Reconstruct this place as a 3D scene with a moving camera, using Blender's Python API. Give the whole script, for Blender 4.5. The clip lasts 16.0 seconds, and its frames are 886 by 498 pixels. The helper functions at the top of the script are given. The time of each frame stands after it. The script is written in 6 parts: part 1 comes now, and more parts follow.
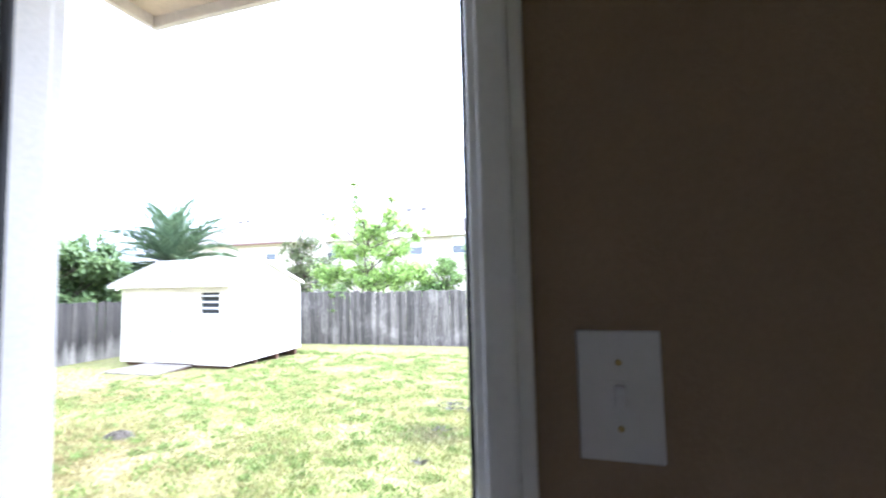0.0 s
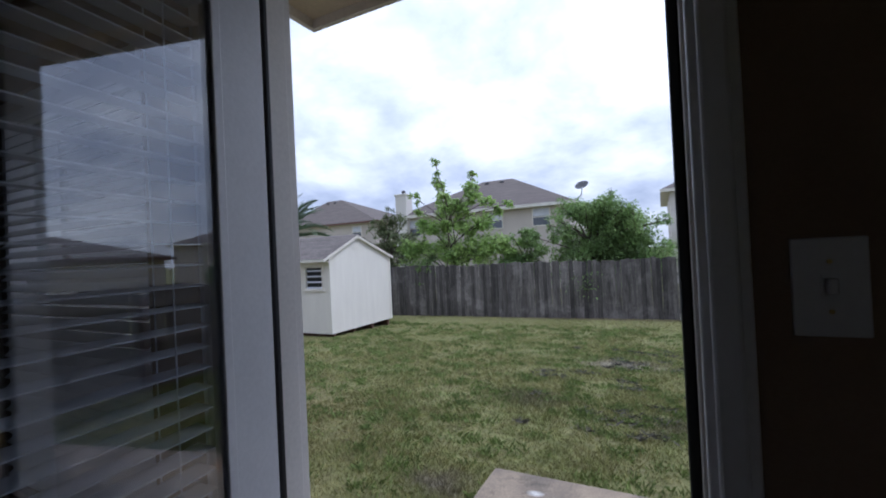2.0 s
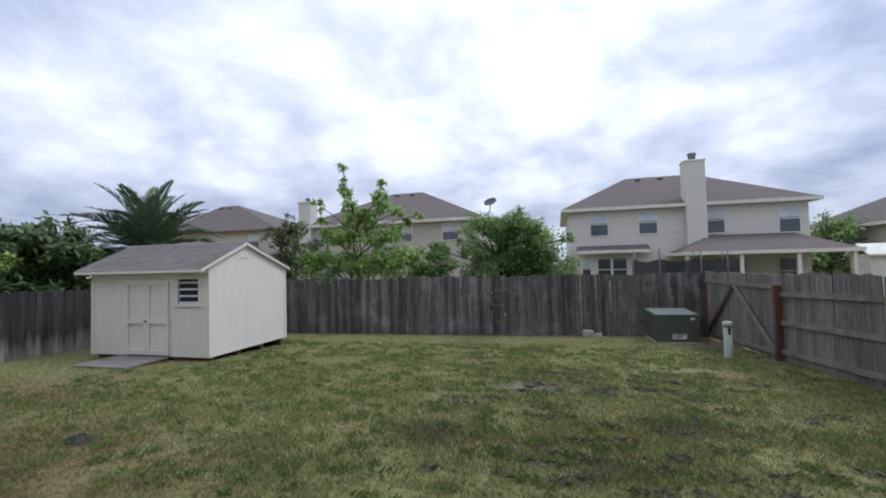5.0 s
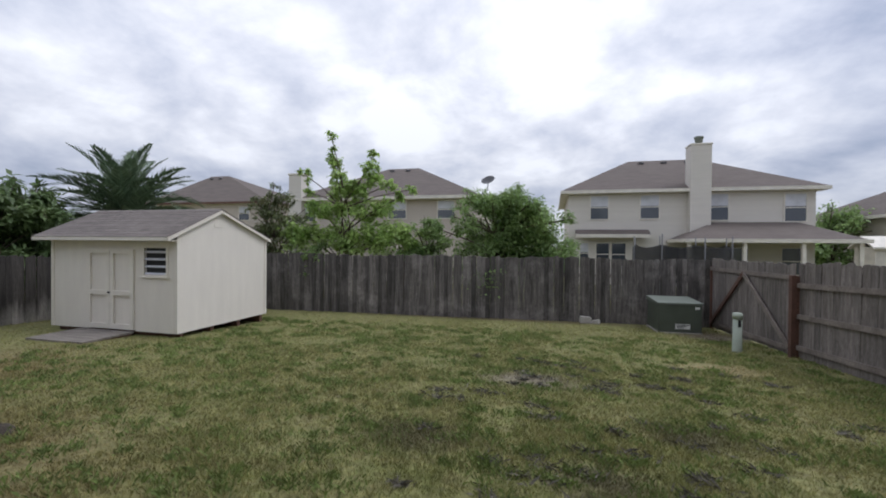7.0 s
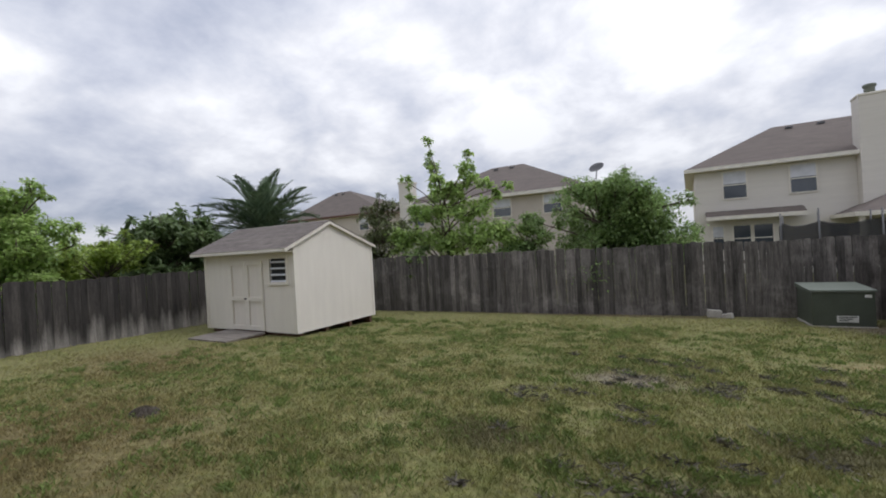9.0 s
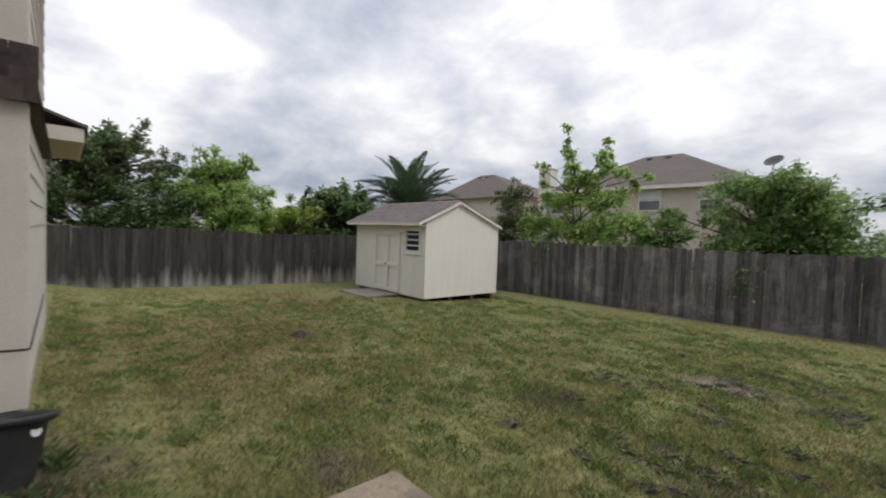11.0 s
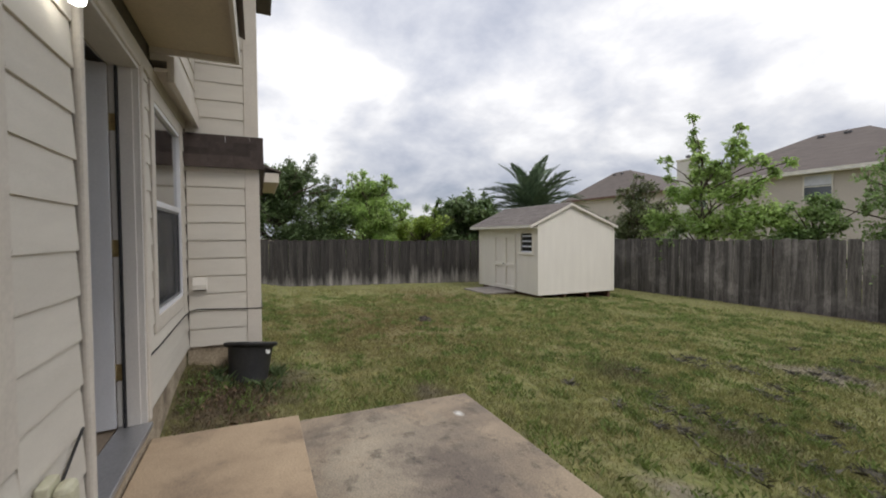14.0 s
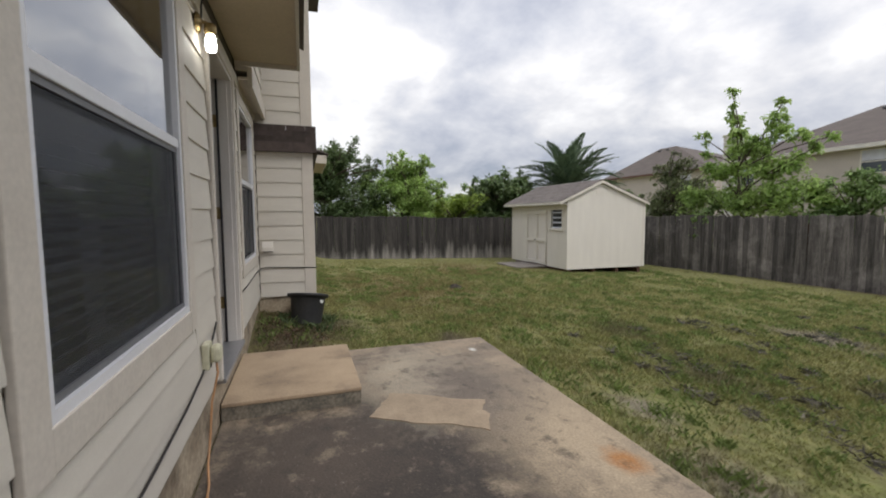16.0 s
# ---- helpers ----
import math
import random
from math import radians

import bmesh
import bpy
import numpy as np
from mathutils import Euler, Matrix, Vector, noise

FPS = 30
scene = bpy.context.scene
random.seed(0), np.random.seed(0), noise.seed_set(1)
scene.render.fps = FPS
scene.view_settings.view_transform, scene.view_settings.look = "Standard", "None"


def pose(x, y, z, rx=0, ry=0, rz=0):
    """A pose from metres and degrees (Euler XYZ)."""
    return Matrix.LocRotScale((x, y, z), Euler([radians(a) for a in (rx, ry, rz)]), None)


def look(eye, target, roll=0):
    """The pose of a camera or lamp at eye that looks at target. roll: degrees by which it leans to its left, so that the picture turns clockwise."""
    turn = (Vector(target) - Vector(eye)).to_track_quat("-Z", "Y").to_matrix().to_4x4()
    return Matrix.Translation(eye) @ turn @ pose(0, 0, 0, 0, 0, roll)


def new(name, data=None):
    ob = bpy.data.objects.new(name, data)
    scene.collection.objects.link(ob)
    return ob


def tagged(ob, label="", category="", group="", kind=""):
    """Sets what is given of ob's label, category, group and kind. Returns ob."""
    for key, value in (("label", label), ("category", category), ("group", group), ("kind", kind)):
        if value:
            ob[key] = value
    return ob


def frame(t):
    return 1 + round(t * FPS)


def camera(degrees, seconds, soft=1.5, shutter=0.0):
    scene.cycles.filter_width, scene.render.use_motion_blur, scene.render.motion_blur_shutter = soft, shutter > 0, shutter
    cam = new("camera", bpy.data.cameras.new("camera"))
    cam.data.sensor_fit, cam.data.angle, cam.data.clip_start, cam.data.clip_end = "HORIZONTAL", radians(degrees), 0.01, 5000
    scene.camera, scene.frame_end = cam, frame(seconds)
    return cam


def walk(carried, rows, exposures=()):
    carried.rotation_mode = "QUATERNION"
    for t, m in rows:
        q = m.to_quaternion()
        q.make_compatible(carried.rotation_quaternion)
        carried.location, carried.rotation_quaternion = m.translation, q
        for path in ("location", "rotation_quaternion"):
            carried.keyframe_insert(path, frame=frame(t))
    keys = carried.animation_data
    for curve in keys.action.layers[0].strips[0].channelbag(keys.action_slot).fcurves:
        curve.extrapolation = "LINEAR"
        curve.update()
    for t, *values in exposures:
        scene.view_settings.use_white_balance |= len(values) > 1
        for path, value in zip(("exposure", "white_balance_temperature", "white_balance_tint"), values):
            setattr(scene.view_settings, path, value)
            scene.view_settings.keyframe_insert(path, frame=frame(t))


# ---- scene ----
cam = camera(91.8, 16.0, soft=1.9, shutter=0.5)
PATH = [
    (0, (0.545, -0.604, 1.778), (-0.03, 1.307, 1.904), -1.3),
    (0.5, (0.505, -0.726, 1.762), (-0.28, 1.11, 1.877), -2.0),
    (1, (0.453, -0.833, 1.746), (-0.475, 0.936, 1.849), -0.1),
    (1.5, (0.424, -0.856, 1.742), (-0.513, 0.911, 1.774), -1.3),
    (2, (0.401, -0.845, 1.724), (-0.508, 0.936, 1.746), -2.7),
    (2.5, (0.393, -0.864, 1.715), (-0.557, 0.891, 1.842), -2.4),
    (3, (0.381, -0.859, 1.707), (-0.55, 0.907, 1.825), -2.3),
    (3.5, (0.355, -0.762, 1.69), (-0.474, 1.058, 1.742), -0.9),
    (4, (0.311, -0.56, 1.7), (-0.53, 1.254, 1.704), 1.3),
    (4.5, (0.231, -0.345, 1.695), (-0.554, 1.495, 1.726), 0.4),
    (5, (0.122, -0.073, 1.69), (-0.391, 1.859, 1.763), -1.4),
    (7.5, (0.023, 0.931, 1.598), (-0.501, 2.861, 1.561), 1.3),
    (8, (0.094, 1.089, 1.565), (-0.643, 2.948, 1.555), -0.1),
    (10.5, (1.102, 0.897, 1.518), (-0.171, 2.436, 1.422), -0.6),
    (11, (1.243, 0.837, 1.467), (-0.252, 2.163, 1.395), 2.1),
    (11.5, (1.462, 0.745, 1.459), (-0.118, 1.963, 1.326), -1.3),
    (12, (1.678, 0.716, 1.459), (-0.002, 1.788, 1.293), -3.1),
    (12.5, (1.93, 0.703, 1.45), (0.132, 1.562, 1.279), -1.1),
    (13, (2.159, 0.637, 1.45), (0.376, 1.538, 1.371), 0.6),
    (13.5, (2.391, 0.604, 1.446), (0.584, 1.451, 1.328), -2.0),
    (14, (2.633, 0.656, 1.441), (0.798, 1.45, 1.379), -0.3),
    (14.5, (2.803, 0.639, 1.421), (0.938, 1.35, 1.287), -0.1),
    (15, (3.03, 0.555, 1.381), (1.148, 1.217, 1.24), -0.7),
    (15.5, (3.25, 0.534, 1.371), (1.353, 1.142, 1.187), -2.0),
    (16, (3.463, 0.545, 1.348), (1.567, 1.162, 1.192), -0.3),
]
EXPOSURES = [(0.0, 3.15, 5300, 13), (0.2, 2.6, 5350, 13), (0.35, 2.15, 5400, 13), (0.5, 1.72, 5400, 13), (0.8, 1.2, 5450, 13), (1.0, 0.85, 5350, 13), (1.3, 0.56, 5300, 13), (1.5, 0.38, 5300, 14), (3.0, 0.06, 5350, 15),
             (4.0, 0.03, 5450, 14), (5.0, -0.02, 5650, 13), (7.5, -0.12, 6050, 13), (8.0, -0.12, 6100, 13), (10.5, -0.1, 6350, 11), (12.0, -0.02, 6450, 11), (16.0, 0.0, 6480, 11)]
walk(cam, [(t, look(eye, target, roll)) for t, eye, target, roll in PATH], EXPOSURES)

SUN_ELEV, SUN_AZ, SUN_STRENGTH, SKY_STRENGTH = 54.0, 72.0, 1.5, 1.0

# ---- world and light ----
def make_world():
    w = bpy.data.worlds.new("overcast_sky")
    scene.world = w
    w.use_nodes = True
    nt = w.node_tree
    nt.nodes.clear()
    N, L = nt.nodes.new, nt.links.new
    out, bg = N("ShaderNodeOutputWorld"), N("ShaderNodeBackground")
    sky = N("ShaderNodeTexSky")
    sky.sky_type = 'NISHITA'
    sky.sun_disc = False
    sky.sun_elevation, sky.sun_rotation = radians(SUN_ELEV), radians(SUN_AZ)
    sky_dim = N("ShaderNodeVectorMath")
    sky_dim.operation = 'SCALE'
    sky_dim.inputs["Scale"].default_value = 0.10
    L(sky.outputs[0], sky_dim.inputs[0])
    # a sheet of cloud overhead: the direction is laid out on a flat layer, so that clouds close up towards the horizon
    tc = N("ShaderNodeTexCoord")
    sep = N("ShaderNodeSeparateXYZ"); L(tc.outputs["Generated"], sep.inputs[0])
    rise = N("ShaderNodeMath"); rise.operation = 'MAXIMUM'; rise.inputs[1].default_value = 0.0
    L(sep.outputs["Z"], rise.inputs[0])
    lift = N("ShaderNodeMath"); lift.operation = 'ADD'; lift.inputs[1].default_value = 0.42
    L(rise.outputs[0], lift.inputs[0])
    inv = N("ShaderNodeMath"); inv.operation = 'DIVIDE'; inv.inputs[0].default_value = 1.0
    L(lift.outputs[0], inv.inputs[1])
    layer = N("ShaderNodeVectorMath"); layer.operation = 'SCALE'
    drift = N("ShaderNodeVectorMath"); drift.operation = 'MULTIPLY'; drift.inputs[1].default_value = (-1.0, 1.0, 1.0)
    L(tc.outputs["Generated"], drift.inputs[0])
    L(drift.outputs[0], layer.inputs[0]); L(inv.outputs[0], layer.inputs["Scale"])

    def cloud_noise(scale, detail, rough, distort):
        n = N("ShaderNodeTexNoise")
        n.inputs["Scale"].default_value, n.inputs["Detail"].default_value = scale, detail
        n.inputs["Roughness"].default_value, n.inputs["Distortion"].default_value = rough, distort
        L(layer.outputs[0], n.inputs["Vector"])
        return n.outputs["Fac"]
    billow, bank = cloud_noise(2.9, 10, 0.55, 0.12), cloud_noise(1.0, 4, 0.5, 0.1)
    fac = N("ShaderNodeMix"); fac.data_type = 'FLOAT'; fac.inputs[0].default_value = 0.42
    L(billow, fac.inputs[2]); L(bank, fac.inputs[3])
    ramp = N("ShaderNodeValToRGB")
    e = ramp.color_ramp.elements
    e[0].position, e[0].color = 0.37, (0.47, 0.52, 0.63, 1)
    e[1].position, e[1].color = 0.60, (1.24, 1.235, 1.225, 1)
    for at, c in ((0.43, (0.64, 0.67, 0.76, 1)), (0.485, (0.81, 0.83, 0.89, 1)), (0.54, (1.0, 1.0, 1.02, 1))):
        ramp.color_ramp.elements.new(at).color = c
    L(fac.outputs[0], ramp.inputs[0])
    # an overcast sky is brighter towards the zenith
    zen = N("ShaderNodeMapRange"); zen.inputs[1].default_value, zen.inputs[2].default_value = 0.45, 1.0
    zen.inputs[3].default_value, zen.inputs[4].default_value = 1.0, 1.5
    L(sep.outputs["Z"], zen.inputs[0])
    rim = N("ShaderNodeMapRange"); rim.inputs[1].default_value, rim.inputs[2].default_value = 0.0, 0.36
    rim.inputs[3].default_value, rim.inputs[4].default_value = 0.74, 1.03
    L(sep.outputs["Z"], rim.inputs[0])
    grade = N("ShaderNodeMath"); grade.operation = 'MULTIPLY'
    L(zen.outputs[0], grade.inputs[0]); L(rim.outputs[0], grade.inputs[1])
    cover = N("ShaderNodeVectorMath"); cover.operation = 'SCALE'
    L(ramp.outputs[0], cover.inputs[0]); L(grade.outputs[0], cover.inputs["Scale"])
    mix = N("ShaderNodeMix"); mix.data_type = 'RGBA'
    mix.inputs[0].default_value = 0.9
    L(sky_dim.outputs[0], mix.inputs[6]); L(cover.outputs[0], mix.inputs[7])
    L(mix.outputs[2], bg.inputs[0])
    bg.inputs[1].default_value = SKY_STRENGTH
    L(bg.outputs[0], out.inputs[0])


make_world()
sun = new("sun", bpy.data.lights.new("sun", 'SUN'))
sun.data.energy, sun.data.angle, sun.data.color = SUN_STRENGTH, radians(25), (1.0, 0.97, 0.93)
sun.matrix_basis = look((0, 0, 20), (0 - 10 * math.sin(radians(SUN_AZ)), -10 * math.cos(radians(SUN_AZ)),
                                     20 - 10 * math.tan(radians(SUN_ELEV))))


# ---- materials ----
def spotted(nt, pos, col, spots, grain=2.6, most=1.0):
    """Stains of an uneven outline: each (x, y, radius, stretch, colour)."""
    N, L = nt.nodes.new, nt.links.new
    n = N("ShaderNodeTexNoise"); n.inputs["Scale"].default_value = grain; n.inputs["Detail"].default_value = 7
    n.inputs["Roughness"].default_value = 0.7
    L(pos, n.inputs["Vector"])
    for x, y, r, k, colour in spots:
        off = N("ShaderNodeVectorMath"); off.operation = 'SUBTRACT'; off.inputs[1].default_value = (x, y, 0)
        L(pos, off.inputs[0])
        fl = N("ShaderNodeVectorMath"); fl.operation = 'MULTIPLY'; fl.inputs[1].default_value = (1 / k, 1, 0)
        L(off.outputs[0], fl.inputs[0])
        ln = N("ShaderNodeVectorMath"); ln.operation = 'LENGTH'
        L(fl.outputs[0], ln.inputs[0])
        ad = N("ShaderNodeMath"); ad.operation = 'MULTIPLY_ADD'; ad.inputs[1].default_value = -2.6 * r
        L(n.outputs["Fac"], ad.inputs[0]); L(ln.outputs["Value"], ad.inputs[2])
        rg = N("ShaderNodeMapRange"); rg.inputs[1].default_value, rg.inputs[2].default_value = 0.05 * r, -1.0 * r
        rg.inputs[4].default_value = most
        L(ad.outputs[0], rg.inputs[0])
        mx = N("ShaderNodeMix"); mx.data_type = 'RGBA'
        L(rg.outputs[0], mx.inputs[0]); L(col, mx.inputs[6]); mx.inputs[7].default_value = (*colour, 1)
        col = mx.outputs[2]
    return col


def material(name, c1, c2=None, rough=0.8, scale=3.0, stretch=(1, 1, 1), fine=60.0, fine_amt=0.25, bump=0.15, metal=0.0,
             island=0.0, obj_random=0.0, spec=0.5, translucent=0.0, c3=None, c3_scale=0.7, c3_at=0.58, bump_dist=0.004, spots=(), low=None, mottle=None):
    m = bpy.data.materials.new(name)
    m.use_nodes = True
    nt = m.node_tree
    N, L = nt.nodes.new, nt.links.new
    p = nt.nodes["Principled BSDF"]
    p.inputs["Roughness"].default_value, p.inputs["Metallic"].default_value = rough, metal
    p.inputs["Specular IOR Level"].default_value = spec
    c2 = c2 or tuple(v * 0.8 for v in c1)
    geo = N("ShaderNodeNewGeometry")
    mp = N("ShaderNodeVectorMath"); mp.operation = 'MULTIPLY'
    mp.inputs[1].default_value = stretch
    L(geo.outputs["Position"], mp.inputs[0])
    vec = mp.outputs[0]
    if obj_random:
        oi = N("ShaderNodeObjectInfo")
        add = N("ShaderNodeVectorMath"); add.operation = 'ADD'
        sc = N("ShaderNodeMath"); sc.operation = 'MULTIPLY'; sc.inputs[1].default_value = 37.0
        L(oi.outputs["Random"], sc.inputs[0])
        L(mp.outputs[0], add.inputs[0]); L(sc.outputs[0], add.inputs[1])
        vec = add.outputs[0]
    n = N("ShaderNodeTexNoise"); n.inputs["Scale"].default_value = scale; n.inputs["Detail"].default_value = 5
    n.inputs["Roughness"].default_value = 0.6
    L(vec, n.inputs["Vector"])
    r = N("ShaderNodeMapRange"); r.inputs[1].default_value, r.inputs[2].default_value = 0.32, 0.68
    L(n.outputs["Fac"], r.inputs[0])
    mix = N("ShaderNodeMix"); mix.data_type = 'RGBA'
    mix.inputs[6].default_value, mix.inputs[7].default_value = (*c1, 1), (*c2, 1)
    L(r.outputs[0], mix.inputs[0])
    col = mix.outputs[2]
    if c3:
        n3 = N("ShaderNodeTexNoise"); n3.inputs["Scale"].default_value = c3_scale; n3.inputs["Detail"].default_value = 6
        n3.inputs["Roughness"].default_value = 0.65
        L(geo.outputs["Position"], n3.inputs["Vector"])
        r3 = N("ShaderNodeMapRange"); r3.inputs[1].default_value, r3.inputs[2].default_value = c3_at - 0.09, c3_at + 0.12
        L(n3.outputs["Fac"], r3.inputs[0])
        m3 = N("ShaderNodeMix"); m3.data_type = 'RGBA'
        L(r3.outputs[0], m3.inputs[0]); L(col, m3.inputs[6]); m3.inputs[7].default_value = (*c3, 1)
        col = m3.outputs[2]
    if spots:
        col = spotted(nt, geo.outputs["Position"], col, spots, 4.5)
    if mottle:
        for sc_m, lo, hi, colour in mottle:
            nm = N("ShaderNodeTexNoise"); nm.inputs["Scale"].default_value = sc_m; nm.inputs["Detail"].default_value = 9
            nm.inputs["Roughness"].default_value = 0.72
            L(geo.outputs["Position"], nm.inputs["Vector"])
            rm = N("ShaderNodeMapRange"); rm.inputs[1].default_value, rm.inputs[2].default_value = lo, hi
            rm.inputs[4].default_value = 0.8
            L(nm.outputs["Fac"], rm.inputs[0])
            mm = N("ShaderNodeMix"); mm.data_type = 'RGBA'
            L(rm.outputs[0], mm.inputs[0]); L(col, mm.inputs[6]); mm.inputs[7].default_value = (*colour, 1)
            col = mm.outputs[2]
    if low:
        sep = N("ShaderNodeSeparateXYZ"); L(geo.outputs["Position"], sep.inputs[0])
        nl = N("ShaderNodeTexNoise"); nl.inputs["Scale"].default_value = 1.6; nl.inputs["Detail"].default_value = 6
        sl = N("ShaderNodeVectorMath"); sl.operation = 'MULTIPLY'; sl.inputs[1].default_value = (3.0, 3.0, 0.35)
        L(geo.outputs["Position"], sl.inputs[0]); L(sl.outputs[0], nl.inputs["Vector"])
        ad = N("ShaderNodeMath"); ad.operation = 'MULTIPLY_ADD'; ad.inputs[1].default_value = -1.7
        L(nl.outputs["Fac"], ad.inputs[0]); L(sep.outputs["Z"], ad.inputs[2])
        rl = N("ShaderNodeMapRange"); rl.inputs[1].default_value, rl.inputs[2].default_value = low[1] - 0.85, low[2] - 0.85
        L(ad.outputs[0], rl.inputs[0])
        ml = N("ShaderNodeMix"); ml.data_type = 'RGBA'
        L(rl.outputs[0], ml.inputs[0]); L(col, ml.inputs[6]); ml.inputs[7].default_value = (*low[0], 1)
        col = ml.outputs[2]
    f = N("ShaderNodeTexNoise"); f.inputs["Scale"].default_value = fine; f.inputs["Detail"].default_value = 3
    L(vec, f.inputs["Vector"])
    hsv = N("ShaderNodeHueSaturation")
    fr = N("ShaderNodeMapRange")
    fr.inputs[1].default_value, fr.inputs[2].default_value = 0.3, 0.7
    fr.inputs[3].default_value, fr.inputs[4].default_value = 1 - fine_amt, 1 + fine_amt
    L(f.outputs["Fac"], fr.inputs[0])
    val = fr.outputs[0]
    for amt, sock in ((island, geo.outputs["Random Per Island"]), (obj_random, oi.outputs["Random"] if obj_random else None)):
        if amt:
            ir = N("ShaderNodeMapRange"); ir.inputs[3].default_value, ir.inputs[4].default_value = 1 - amt, 1 + amt
            L(sock, ir.inputs[0])
            mul = N("ShaderNodeMath"); mul.operation = 'MULTIPLY'
            L(val, mul.inputs[0]); L(ir.outputs[0], mul.inputs[1])
            val = mul.outputs[0]
    L(val, hsv.inputs["Value"]); L(col, hsv.inputs["Color"])
    L(hsv.outputs[0], p.inputs["Base Color"])
    if bump:
        b = N("ShaderNodeBump"); b.inputs["Strength"].default_value = bump; b.inputs["Distance"].default_value = bump_dist
        L(f.outputs["Fac"], b.inputs["Height"]); L(b.outputs[0], p.inputs["Normal"])
    if translucent:
        t = N("ShaderNodeBsdfTranslucent"); L(hsv.outputs[0], t.inputs[0])
        ms = N("ShaderNodeMixShader"); ms.inputs[0].default_value = translucent
        L(p.outputs[0], ms.inputs[1]); L(t.outputs[0], ms.inputs[2])
        L(ms.outputs[0], nt.nodes["Material Output"].inputs[0])
    return m


def glass_material(name, tint=(1, 1, 1), facing=0.08):
    """Clear pane: see-through, with gloss that grows from its share when faced to all of it at a glance."""
    m = bpy.data.materials.new(name)
    m.use_nodes = True
    nt = m.node_tree
    N, L = nt.nodes.new, nt.links.new
    lw = N("ShaderNodeLayerWeight"); lw.inputs[0].default_value = 0.5
    pw = N("ShaderNodeMath"); pw.operation = 'POWER'; pw.inputs[1].default_value = 4.0
    L(lw.outputs["Facing"], pw.inputs[0])
    rg = N("ShaderNodeMapRange"); rg.inputs[3].default_value, rg.inputs[4].default_value = facing, 1.0
    L(pw.outputs[0], rg.inputs[0])
    tr, gl = N("ShaderNodeBsdfTransparent"), N("ShaderNodeBsdfGlossy")
    tr.inputs[0].default_value = (*tint, 1)
    gl.inputs["Roughness"].default_value = 0.01
    ms = N("ShaderNodeMixShader")
    L(rg.outputs[0], ms.inputs[0]); L(tr.outputs[0], ms.inputs[1]); L(gl.outputs[0], ms.inputs[2])
    L(ms.outputs[0], nt.nodes["Material Output"].inputs[0])
    return m


def screen_material(name, colour, cover):
    m = bpy.data.materials.new(name)
    m.use_nodes = True
    nt = m.node_tree
    N, L = nt.nodes.new, nt.links.new
    tr = N("ShaderNodeBsdfTransparent")
    p = nt.nodes["Principled BSDF"]
    p.inputs["Base Color"].default_value, p.inputs["Roughness"].default_value = (*colour, 1), 0.6
    ms = N("ShaderNodeMixShader"); ms.inputs[0].default_value = cover
    L(tr.outputs[0], ms.inputs[1]); L(p.outputs[0], ms.inputs[2])
    L(ms.outputs[0], nt.nodes["Material Output"].inputs[0])
    return m


def glow_material(name, colour, strength):
    m = bpy.data.materials.new(name)
    m.use_nodes = True
    p = m.node_tree.nodes["Principled BSDF"]
    p.inputs["Base Color"].default_value = (*colour, 1)
    p.inputs["Emission Color"].default_value, p.inputs["Emission Strength"].default_value = (*colour, 1), strength
    return m


M_SIDING = material("painted_siding", (0.655, 0.61, 0.53), (0.60, 0.555, 0.48), 0.62, 2.2, fine=90, fine_amt=0.05, bump=0.12, stretch=(1, 1, 5), obj_random=0.04)
M_TRIM = material("painted_trim", (0.64, 0.585, 0.505), (0.585, 0.53, 0.455), 0.6, 4, fine=70, fine_amt=0.06, bump=0.1)
M_SOFFIT = material("painted_soffit", (0.55, 0.46, 0.33), (0.50, 0.42, 0.30), 0.7, 3, fine=60, fine_amt=0.06, bump=0.08)
M_CORE = material("wall_sheathing", (0.12, 0.10, 0.08), rough=0.9)
M_FOUND = material("foundation_concrete", (0.48, 0.40, 0.29), (0.34, 0.27, 0.19), 0.9, 3, fine=45, fine_amt=0.22, bump=0.4, c3=(0.16, 0.12, 0.08), c3_scale=2.2)
M_PATIO = material("stained_patio_concrete", (0.37, 0.29, 0.205), (0.22, 0.175, 0.13), 0.85, 2.6, fine=85, fine_amt=0.25, mottle=((2.2, 0.57, 0.72, (0.36, 0.285, 0.20)), (7.0, 0.58, 0.74, (0.30, 0.24, 0.175)), (5.0, 0.53, 0.68, (0.045, 0.038, 0.032)), (38.0, 0.62, 0.74, (0.40, 0.36, 0.31))), bump=0.35,
                   c3=(0.17, 0.138, 0.108), c3_scale=2.4, c3_at=0.52,
                   spots=((2.0, 0.95, 1.5, 1.2, (0.05, 0.040, 0.033)), (1.55, 0.75, 0.8, 1.5, (0.04, 0.033, 0.028)), (3.2, 0.9, 1.0, 1.4, (0.055, 0.045, 0.036)), (0.1, 1.5, 0.5, 1.4, (0.42, 0.36, 0.27)), (1.3, 2.1, 0.5, 2.2, (0.40, 0.315, 0.215)), (1.1, 0.62, 0.45, 1.3, (0.085, 0.066, 0.052)), (0.35, 1.75, 0.45, 1.6, (0.16, 0.13, 0.105)), (1.62, 2.2, 0.09, 1.4, (0.36, 0.17, 0.06)), (-0.48, 2.13, 0.035, 1.3, (0.62, 0.60, 0.56))))
M_STEP = material("tan_step_concrete", (0.45, 0.34, 0.225), (0.34, 0.25, 0.165), 0.85, 2.6, fine=90, fine_amt=0.14, bump=0.35, c3=(0.22, 0.165, 0.115), c3_scale=3.0, c3_at=0.62)
